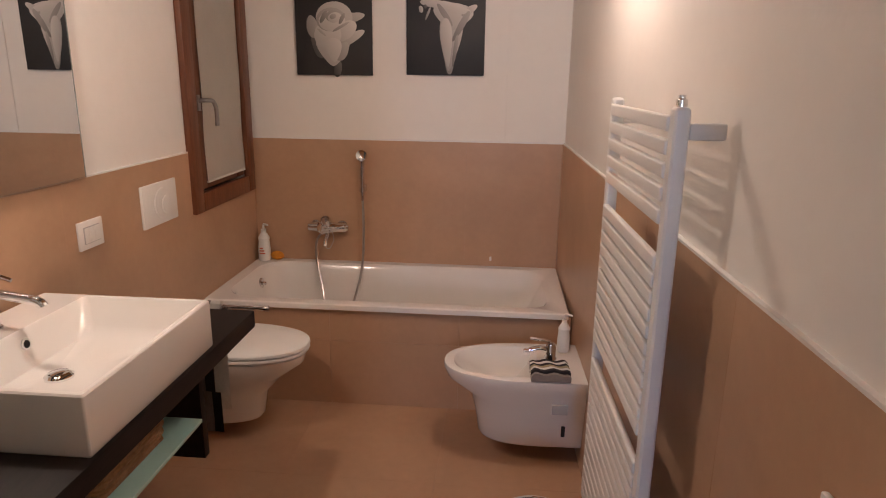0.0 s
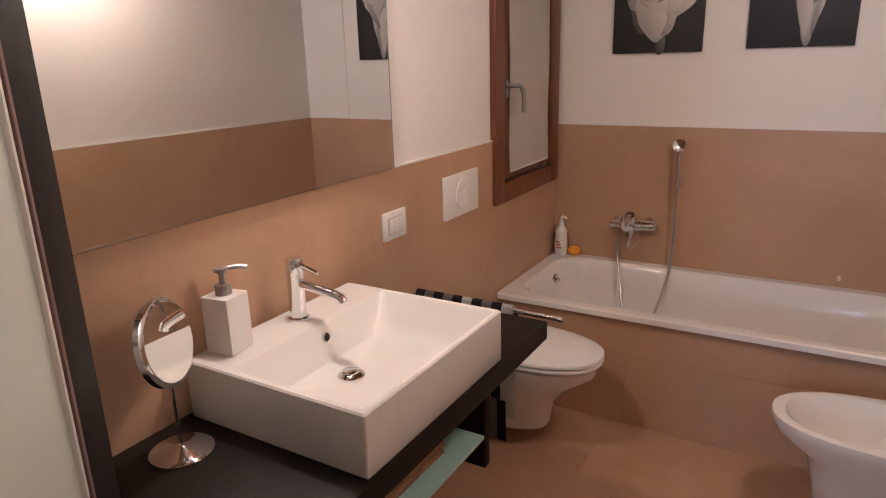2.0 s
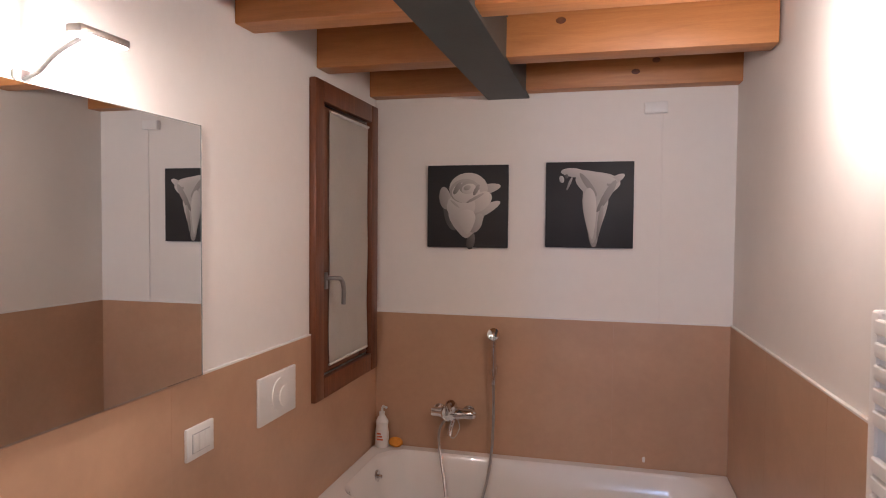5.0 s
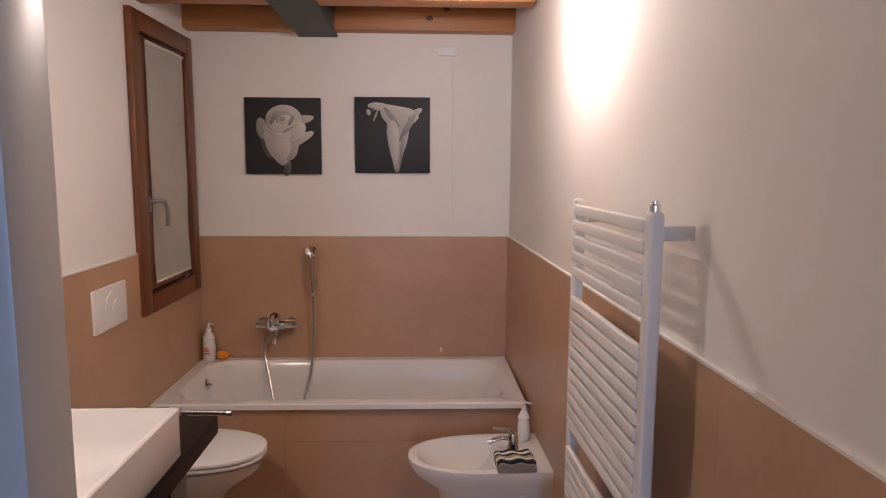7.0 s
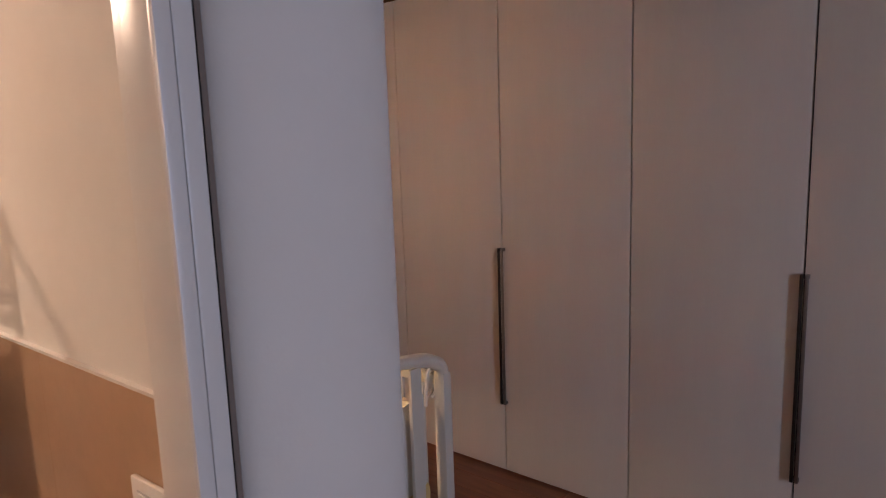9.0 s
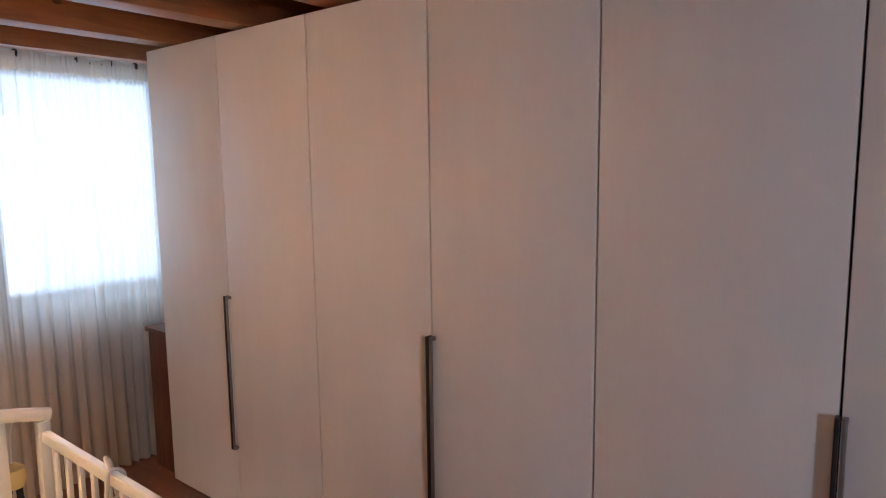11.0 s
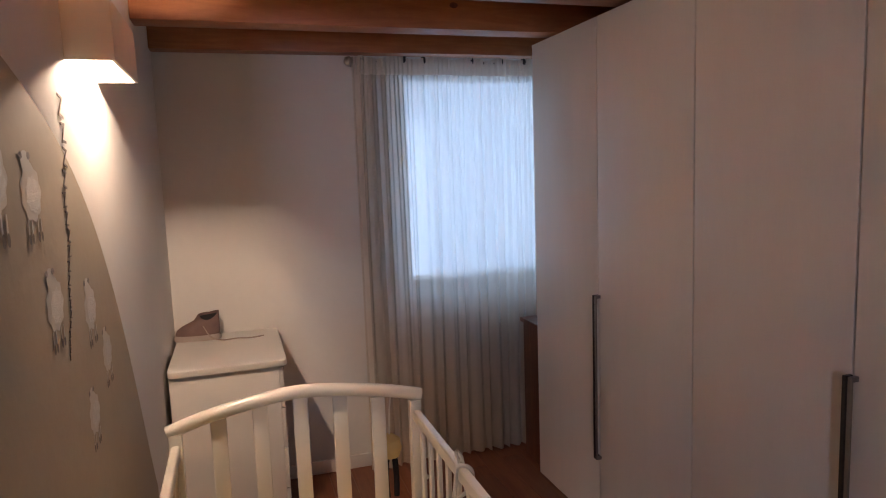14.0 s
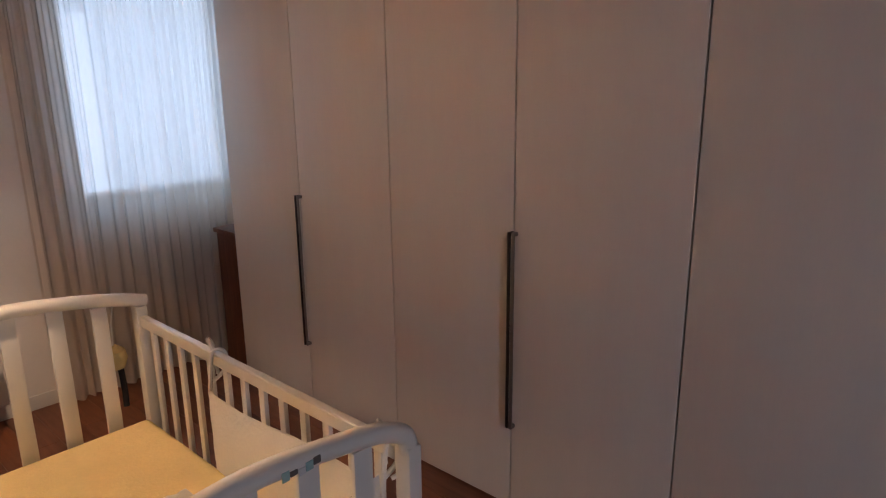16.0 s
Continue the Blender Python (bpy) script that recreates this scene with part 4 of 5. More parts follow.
def lily_picture():
    c = canvas("picture", 0.860, 1.520, "square black canvas print of a pale calla lily")
    y = 0.0204
    part("stem", petal(0.022, -0.140, 0.022, 0.058, 2, y, -0.15), GREYS[3], c)
    specs = [(0.026, -0.030, 0.052, 0.150, -3, -0.62, 5), (0.036, 0.086, 0.092, 0.066, -6, -0.55, 6), (0.118, 0.116, 0.046, 0.017, 33, 0.1, 6), (-0.068, 0.150, 0.062, 0.021, -7, 0.1, 6), (0.030, 0.130, 0.100, 0.022, -14, 0.0, 7), (-0.126, 0.120, 0.011, 0.017, 14, 0.0, 5),
             (-0.104, 0.133, 0.009, 0.010, 0, 0.0, 0), (-0.090, 0.100, 0.006, 0.034, -22, 0.0, 3), (-0.004, 0.094, 0.014, 0.066, 36, 0.0, 3), (0.078, 0.040, 0.016, 0.085, -30, -0.2, 3), (0.008, -0.040, 0.026, 0.120, 4, -0.5, 6), (0.050, -0.080, 0.010, 0.080, -8, -0.3, 3)]
    for k, (cx, cz, rx, rz, turn, pinch, tone) in enumerate(specs):
        part("petal", petal(cx, cz, rx, rz, turn, y + 0.00012 * (k + 1), pinch), GREYS[tone], c)


rose_picture()
lily_picture()

j = thing("junction_box", "small white junction box below the ceiling", "junction box")
part("box", box(1.30, 1.40, -0.028, -0.0005, 2.135, 2.185, bevel=0.005), M_PLASTIC, j)
part("lid", box(1.306, 1.394, -0.031, -0.0285, 2.140, 2.180, bevel=0.001), M_PLASTIC, j)
part("cable_cover", box(1.376, 1.384, -0.0050, -0.0005, TILE_TOP + 0.007, 2.134, bevel=0.001), M_PLASTER, j, "thin white cable cover")

# ---------------------------------------------------------------- towel radiator
def towel_radiator():
    r = thing("towel_radiator", "tall white tubular towel radiator on the wall", "radiator")
    r.matrix_basis = pose(1.668, -2.285, 0, 0, 0, 1.7)
    wide = 0.545
    for y in (0.0, wide):
        part("post", box(-0.015, 0.015, y - 0.019, y + 0.019, 0.30, 1.468, bevel=0.012, seg=3), M_RAD, r)
    zs = [1.438 - 0.0425 * k for k in range(5)] + [1.180 - 0.0350 * k for k in range(11)] + [0.742 - 0.0345 * k for k in range(13)]
    for z in zs:
        part("bar", box(-0.020, -0.004, 0.012, wide - 0.012, z - 0.0145, z + 0.0145, bevel=0.0065, seg=3), M_RAD, r)
    part("bleed_valve", lathe([(0.010, 0), (0.010, 0.012), (0.006, 0.014), (0.006, 0.020)], (0, 0, 1.468), n=16), M_CHROME, r, "small chrome bleed valve")
    for y in (0.08, wide - 0.08):
        for z in ((1.42, 0.50) if y > 0.2 else (0.50,)):
            part("bracket", cyl(0.012, 0.083, (0.001, y, z), "x", n=16), M_RAD, r)
    part("bracket", box(0.0152, 0.082, -0.008, 0.014, 1.410, 1.440, bevel=0.006, seg=3), M_RAD, r)


towel_radiator()


def waste_bin():
    w = thing("waste_bin", "round open chrome waste bin on the bathroom floor", "bin", at=(1.500, -1.815, 0))
    part("body", lathe([(0.098, 0.001), (0.102, 0.004), (0.118, 0.246), (0.116, 0.248), (0.100, 0.008), (0.001, 0.007)], n=48), M_SATIN, w)
    ring = [(0.119 + 0.0055 * math.cos(a), 0.249 + 0.0055 * math.sin(a)) for a in [math.tau * k / 10 for k in range(11)]]
    part("rim", lathe(ring, n=48), M_CHROME, w, "polished rolled rim")


waste_bin()

# ---------------------------------------------------------------- bedroom window, curtain
def bedroom_window():
    w = structure("window_2", box(3.151, 4.099, NB + 0.002, NB + 0.118, 0.9055, 0.925, bevel=0.004), M_JAMB, "pale bedroom window behind a sheer curtain", True)
    y0, y1 = NB + 0.12, NB + 0.18
    for x0, x1 in ((3.151, 3.215), (4.055, 4.099)):
        part("window_frame", box(x0, x1, y0, y1, 0.906, 2.204, bevel=0.006), M_JAMB, w)
    for z0, z1 in ((0.906, 1.010), (2.150, 2.204)):
        part("window_frame", box(3.195, 4.055, y0 + 0.001, y1 - 0.001, z0, z1, bevel=0.006), M_JAMB, w)
    p = part("pane", box(3.195, 4.055, y0 + 0.027, y0 + 0.033, 1.010, 2.150), M_PANE, w)
    p.visible_shadow = False
    # added net: dims the pane so that the strip left of it looks brighter
    n = thing("net_curtain", "added net that dims the window beside a brighter strip", "curtain")
    for x0, x1, z0, z1 in ((3.330, 4.050, 1.012, 1.930), (3.200, 4.050, 1.930, 2.148)):
        b = bmesh.new()
        m = 90
        rows = [[b.verts.new((x0 + (x1 - x0) * k / m, NB + 0.100 + 0.006 * math.sin(k * 0.9) + 0.003 * math.sin(k * 2.3), z)) for k in range(m + 1)] for z in (z0, (z0 + z1) / 2, z1)]
        for lo, hi in zip(rows, rows[1:]):
            for k in range(m):
                b.faces.new((lo[k], lo[k + 1], hi[k + 1], hi[k]))
        part("cloth", b, M_NET, n)
    part("wire", cyl(0.003, 0.85, (3.200, NB + 0.100, 2.146), "x", n=8), M_SATIN, n)


bedroom_window()
r = thing("balcony_railing", "dark metal railing outside the bedroom window", "railing")
for k in range(5):
    part("baluster", cyl(0.006, 0.32, (2.86 + 0.11 * k, NB + 0.55, 0.85), n=8), M_STEEL, r)
part("handrail", box(2.8, 3.36, NB + 0.54, NB + 0.56, 1.175, 1.190, bevel=0.003), M_STEEL, r)
part("lower_rail", box(2.8, 3.36, NB + 0.542, NB + 0.558, 1.125, 1.137, bevel=0.002), M_STEEL, r)
for x in (2.82, 3.32):
    part("bracket", box(x, x + 0.02, NB + 0.3005, NB + 0.5395, 1.176, 1.189, bevel=0.002), M_STEEL, r)
b = bmesh.new()
bmesh.ops.create_grid(b, x_segments=1, y_segments=1, size=8)
moved(b, pose(4.0, 14.0, 4.0, 90, 0, 0))
structure("backdrop", b, emitter("bright_sky", (0.52, 0.75, 1.0), 0.42), "bright overcast sky outside the window")


def sheet_hem():
    """The doubled edge of the curtain, a narrow strip that hangs straight."""
    b = bmesh.new()
    rows = [[b.verts.new((2.878 + 0.012 * i, 0.036 + 0.006 * math.sin(i * 1.7) - 0.004 * v, 2.205 - 2.188 * v)) for i in range(5)] for v in [k / 12 for k in range(13)]]
    for k in range(12):
        for i in range(4):
            b.faces.new((rows[k][i], rows[k][i + 1], rows[k + 1][i + 1], rows[k + 1][i]))
    return b


def curtain():
    c = thing("curtain", "sheer cream curtain hanging in folds over the window", "curtain")
    def sheet(nx, nz, v1, lift):
        b = bmesh.new()
        grid = []
        for i in range(nx + 1):
            u = i / nx
            col = []
            for k in range(nz + 1):
                v = v1 * k / nz
                ph = u * 2 * math.pi * 19 + 1.9 * math.sin(u * 9) + 0.5 * math.sin(v * 2.2 + u * 14)
                amp = 0.008 + 0.014 * v + 0.005 * math.sin(u * 23)
                fine = 0.0045 * math.sin(ph * 2.7 + 1.3 * math.sin(u * 31)) * (1.2 - v)
                col.append(b.verts.new((2.884 + 1.20 * u + 0.010 * math.sin(ph * 0.5 + 1) * v, 0.045 - lift + amp * math.sin(ph) + fine, 2.222 - 2.207 * v + (0.007 * math.sin(ph * 0.33) if k == 0 else 0))))
            grid.append(col)
        for i in range(nx):
            for k in range(nz):
                b.faces.new((grid[i][k], grid[i + 1][k], grid[i + 1][k + 1], grid[i][k + 1]))
        return b
    part("cloth", sheet(420, 22, 1.0, 0.0), M_CURTAIN, c)
    part("heading", sheet(420, 2, 0.040, 0.020), M_HEADING, c, "gathered cream heading band")
    part("side_hem", sheet_hem(), M_HEADING, c, "doubled cream side hem")
    for k in range(6):
        x = 2.930 + 0.190 * k + 0.05 * math.sin(k * 2.3)
        part("loop", moved(lathe([(0.017, -0.008), (0.020, 0), (0.017, 0.008)], n=14), pose(x, 0.036, 2.212, 0, 90, 0)), M_DARKMETAL, c, "dark metal curtain ring")
    r = thing("curtain_rod", "dark metal curtain rod with round end knobs", "curtain rod")
    part("rod", cyl(0.010, 1.44, (2.88, 0.050, 2.203), "x"), M_DARKMETAL, r)
    part("knob", moved(lathe([(0.006, -0.024), (0.020, -0.016), (0.027, 0), (0.020, 0.016), (0.006, 0.024)], n=20), pose(2.866, 0.050, 2.203, 0, 90, 0)), M_SATIN, r)
    part("bracket", box(2.890, 2.905, 0.045, NB - 0.0005, 2.190, 2.215, bevel=0.003), M_DARKMETAL, r)


curtain()

# ---------------------------------------------------------------- wardrobe
def wardrobe_unit(ytop):
    """A two-door wardrobe unit, 1.2 m wide, whose doors meet in the middle."""
    w = thing("wardrobe", "tall white two-door wardrobe unit with long metal handles", "wardrobe", "wardrobe units along the wall", at=(3.72, ytop, 0))
    part("carcass", box(0.024, 0.60, -1.2065, -0.0015, 0.0, 2.233, bevel=0.002), M_WARDROBE, w)
    # dark sheet behind the doors, the seams' shade put into its colour
    part("painted_seam_shade", box(0.0215, 0.0238, -1.203, -0.005, 0.01, 2.225), M_GAP, w)
    for k in range(2):
        y1 = -0.604 * k - 0.0032
        d = part("door", box(0, 0.021, y1 - 0.5976, y1, 0.012, 2.232, bevel=0.0015), M_WARDROBE, w)
        # only the paler bar is the handle; the dark one paints the shaded recess
        yh = -0.604 + (0.003 if k == 0 else -0.013)
        hb = box(-0.026, -0.018, yh - 0.0055, yh + 0.0055, 0.345, 1.078, bevel=0.002)
        for z in (0.345, 1.064):
            box(-0.0185, -0.0005, yh - 0.0052, yh + 0.0052, z + 0.0005, z + 0.0135, bm=hb)
        part("handle", hb, M_HANDLE if k else M_DARKMETAL, d, "long slim handle, its dark bar standing in for seam shade")
    return w


unit = wardrobe_unit(-0.315)
for k in (1, 2):
    copy_thing(unit, pose(3.72, -0.315 - 1.208 * k, 0))
c = thing("wooden_cabinet", "dark brown wooden cabinet between wardrobe and window wall", "cabinet")
part("body", box(3.76, 4.30, -0.285, -0.055, 0.0, 0.775, bevel=0.004), M_WALNUT, c)
part("top", box(3.745, 4.31, -0.295, -0.045, 0.7755, 0.800, bevel=0.004), M_WALNUT, c)

# ---------------------------------------------------------------- dresser and shoe
def dresser():
    d = thing("dresser", "white laminate dresser with rounded overhanging top", "dresser")
    part("top", loft([rrect(1.948, 2.428, -0.515, NB - 0.016, 0.025, z) for z in (0.818, 0.820)] + [rrect(1.946, 2.430, -0.517, NB - 0.016, 0.025, z) for z in (0.824, 0.843)] + [rrect(1.950, 2.426, -0.513, NB - 0.018, 0.025, 0.847)]), M_DRESSER, d)
    part("body", box(1.950, 2.395, -0.495, NB - 0.017, 0.0, 0.8175, bevel=0.002), M_DRESSER, d)
    for k in range(4):
        z0 = 0.07 + 0.185 * k
        w = part("drawer", box(2.3955, 2.413, -0.488, NB - 0.025, z0, z0 + 0.180, bevel=0.003), M_DRESSER, d)
        part("knob", cyl(0.012, 0.02, (2.413, -0.18, z0 + 0.09), "x", bevel=0.003), M_SATIN, w)


dresser()


def shoe():
    s = thing("shoe", "mauve suede shoe with a trailing lace on the dresser", "shoe", at=(2.045, 0.02, 0.8475), rz=-6)
    sole = lambda z, g: [(x * g, y * g, z) for x, y, _ in [(0.115 * math.cos(t) , (0.040 + 0.008 * math.cos(2 * t)) * math.sin(t), 0) for t in [2 * math.pi * k / 28 for k in range(28)]]]
    part("sole", loft([sole(0, 0.96), sole(0.004, 1.02), sole(0.020, 1.02), sole(0.024, 0.98)]), M_SOLE, s)
    def up(z, back, front, half):
        c, r = (back + front) / 2, (front - back) / 2
        return [(c + r * math.cos(2 * math.pi * k / 28), half * math.sin(2 * math.pi * k / 28), z + (0.010 * max(0, math.cos(2 * math.pi * k / 28)) - 0.022 * max(0, -math.sin(2 * math.pi * k / 28))) * (z > 0.09)) for k in range(28)]
    part("upper", loft([up(0.024, -0.110, 0.108, 0.039), up(0.045, -0.100, 0.112, 0.039), up(0.062, -0.070, 0.112, 0.036), up(0.082, -0.015, 0.112, 0.036), up(0.108, 0.010, 0.112, 0.036), up(0.107, 0.016, 0.106, 0.031), up(0.08, 0.018, 0.104, 0.029)]), M_SHOE, s)
    part("lining", loft([up(0.098, 0.017, 0.105, 0.030), up(0.096, 0.03, 0.09, 0.02)]), M_DARK, s, "dark shoe opening")
    s.scale = (0.95, 1.05, 1.2)
    part("lace", tube([(0.03, -0.03, 0.07), (0.07, -0.05, 0.02), (0.13, -0.06, 0.004), (0.20, -0.045, 0.0035), (0.27, -0.055, 0.0035), (0.33, -0.03, 0.0035)], 0.003, 6, smooth_steps=6), M_LACE, s, "long loose shoelace")


shoe()

# ---------------------------------------------------------------- painted wave, letters, sheep
def wave_paint():
    b = bmesh.new()
    n = 48
    low, top = [], []
    for k in range(n + 1):
        y = -0.86 + (DY + 0.86 + 0.045) * k / n
        d = -0.86 - y
        z = 0.50 + 1.44 * (1 - math.exp(-(d / 0.60) ** 1.35)) + 0.02 * math.sin(d * 4)
        low.append(b.verts.new((PW + 0.0008, y, 0.076)))
        top.append(b.verts.new((PW + 0.0008, y, max(0.08, z if k else 0.08))))
    for k in range(n):
        b.faces.new((low[k], low[k + 1], top[k + 1], top[k]))
    return structure("painted_wave", b, M_BEIGE, "beige painted wave on the bedroom wall")


wave_paint()
zg = thing("letter_decals", "dark trail of small letters Z running down the wall", "decal")
for k in range(18):
    f = 0.915 ** k
    size = 0.068 * f
    z = 1.79 - 0.647 * (1 - f) - 0.35 * size
    curve = bpy.data.curves.new("letter", "FONT")
    curve.body, curve.size, curve.align_x, curve.extrude = "Z", size, "CENTER", 0.0006
    tmp = bpy.data.objects.new("letter_tmp", curve)
    scene.collection.objects.link(tmp)
    me = bpy.data.meshes.new_from_object(tmp.evaluated_get(bpy.context.evaluated_depsgraph_get()))
    bpy.data.objects.remove(tmp)
    me.materials.clear()
    me.materials.append(M_DECALGREY)
    ob = new("letter", me)
    ob.parent = zg
    ob.matrix_basis = pose(PW + 0.0016, -1.785 - 0.0075 * k + 0.014 * f * math.sin(k * 1.2), z, 90, 0, 90) @ pose(0, 0, 0, 0, 0, 8 * math.sin(k * 1.9) - 8)


def flat_disc(cy, cz, ry, rz, x, wob=0, n=30):
    b = bmesh.new()
    ring = [b.verts.new((x, cy + ry * (1 + wob * math.cos(9 * t)) * math.cos(t), cz + rz * (1 + wob * math.cos(9 * t)) * math.sin(t))) for t in [2 * math.pi * k / n for k in range(n)]]
    b.faces.new(ring)
    return b


def sheep(y, z, s):
    g = thing("sheep_decal", "small white sheep sticker on the beige wall", "decal", "sheep stickers")
    x = PW + 0.0013
    part("body", flat_disc(y, z, 0.060 * s, 0.052 * s, x, 0.07, 36), M_DECAL, g)
    part("fleece", flat_disc(y + 0.010 * s, z - 0.004 * s, 0.043 * s, 0.034 * s, x + 0.0002, 0.09, 36), M_TWHITE, g)
    part("head", flat_disc(y - 0.020 * s, z + 0.055 * s, 0.026 * s, 0.020 * s, x + 0.0003), M_DECAL, g)
    for dy in (-0.044, 0.002):
        part("ear", flat_disc(y + (dy) * s, z + 0.066 * s, 0.010 * s, 0.007 * s, x + 0.0005, n=14), M_TGREY, g)
    for dy in (-0.038, -0.018, 0.020, 0.040):
        part("leg", box(x, x + 0.0005, y + (dy - 0.003) * s, y + (dy + 0.003) * s, z - 0.080 * s, z - 0.048 * s), M_DECAL, g)
        part("hoof", flat_disc(y + dy * s, z - 0.083 * s, 0.007 * s, 0.010 * s, x + 0.0007, n=12), M_DECALGREY, g)


for y, z, s in ((-2.24, 1.640, 1.15), (-2.05, 1.615, 0.95), (-1.975, 1.405, 0.95), (-1.69, 1.345, 0.95), (-1.55, 1.205, 0.9), (-1.75, 1.115, 0.85)):
    sheep(y, z, s)

# ---------------------------------------------------------------- bedroom sconce
def sconce():
    s = thing("wall_sconce", "rectangular plaster wall sconce shining up and down", "lamp")
    x1, y0, y1, z0, z1 = 2.032, -1.700, -1.330, 1.898, 2.032
    b = box(PW + 0.0005, x1, y0, y0 + 0.008, z0, z1, bevel=0.001)
    box(PW + 0.0005, x1, y1 - 0.008, y1, z0, z1, bevel=0.001, bm=b), box(x1 - 0.008, x1, y0 + 0.0081, y1 - 0.0081, z0, z1, bevel=0.001, bm=b)
    part("shade", b, M_SCONCE, s, "open plaster shade")
    part("socket", box(PW + 0.0005, PW + 0.03, -1.55, -1.48, 1.945, 1.985, bevel=0.003), M_PLASTIC, s)
    part("bulb", cyl(0.008, 0.12, (PW + 0.040, -1.575, 1.964), "y", n=14), M_BULB, s, "glowing bulb")


sconce()
point_lamp("wall_sconce_light", (PW + 0.040, -1.515, 1.964), 0.02, 85, (1.0, 0.79, 0.60))

# ---------------------------------------------------------------- crib
def crib():
    c = thing("crib", "cream wooden baby crib with arched ends and slatted sides", "crib")
    xl, xr, yn, yf = 2.045, 2.785, -2.540, -1.308
    def end(y, rounded):
        low = [(xl, y, 0.845), (xl + 0.004, y, 0.872), (xl + 0.030, y, 0.893)] if rounded else [(xl - 0.022, y, 0.882)]
        high = [(xr - 0.030, y, 0.896), (xr - 0.006, y, 0.876), (xr, y, 0.845)] if rounded else [(xr + 0.022, y, 0.892)]
        part("end_rail", tube(low + [(xl + 0.10, y, 0.918), (xl + 0.25, y, 0.946), ((xl + xr) / 2, y, 0.956), (xr - 0.25, y, 0.946), (xr - 0.10, y, 0.922)] + high, 0.021, 14, smooth_steps=6), M_CREAMWOOD, c, "arched wooden end rail")
        for x in (xl, xr):
            part("post", box(x - 0.019, x + 0.019, y - 0.022, y + 0.022, 0.0, 0.860 if rounded else 0.880, bevel=0.008), M_CREAMWOOD, c)
        n = 5
        for k in range(n):
            x = xl + (xr - xl) * (k + 1) / (n + 1)
            u = (x - xl) / (xr - xl)
            part("slat", box(x - 0.023, x + 0.023, y - 0.007, y + 0.007, 0.335, 0.872 + 0.066 * math.sin(math.pi * u), bevel=0.004), M_CREAMWOOD, c)
        part("lower_rail", box(xl + 0.019, xr - 0.019, y - 0.012, y + 0.012, 0.28, 0.335, bevel=0.005), M_CREAMWOOD, c)
    end(yn, True), end(yf, False)
    for x in (xl, xr):
        part("side_rail", box(x - 0.013, x + 0.013, yn + 0.022, yf - 0.022, 0.812, 0.850, bevel=0.009, seg=3), M_CREAMWOOD, c)
        part("lower_rail", box(x - 0.012, x + 0.012, yn + 0.022, yf - 0.022, 0.28, 0.325, bevel=0.006), M_CREAMWOOD, c)
        for k in range(13):
            y = yn + (yf - yn) * (k + 1) / 14
            part("spindle", box(x - 0.007, x + 0.007, y - 0.0125, y + 0.0125, 0.325, 0.815, bevel=0.005), M_CREAMWOOD, c)
        part("knob", cyl(0.009, 0.02, (x + (0.019 if x == xr else -0.019), yf + 0.0, 0.60), "x" if x == xr else "-x", bevel=0.003), M_CREAMWOOD, c)
    part("base", box(xl + 0.020, xr - 0.020, yn + 0.024, yf - 0.024, 0.36, 0.385), M_CREAMWOOD, c)
    m = thing("mattress", "crib mattress under a yellow fitted cotton sheet", "mattress")
    part("core", box(xl + 0.034, xr - 0.034, yn + 0.036, yf - 0.038, 0.386, 0.4015, bevel=0.004), M_WHITECLOTH, m, "white mattress underside")
    part("fitted_sheet", box(xl + 0.028, xr - 0.028, yn + 0.030, yf - 0.032, 0.402, 0.505, bevel=0.028, seg=4), M_YELLOW, m)
    for k in range(5):
        part("sticker", box(2.475 + 0.016 * k, 2.490 + 0.016 * k, yn - 0.0225, yn - 0.0195, 0.934 + 0.004 * math.sin(k * 2.0), 0.948 + 0.004 * math.cos(k * 1.7), bevel=0.001), (M_GREENGLASS, M_DECALGREY, M_TWHITE)[k % 3], c, "small faded blue sticker")
    return c


crib()


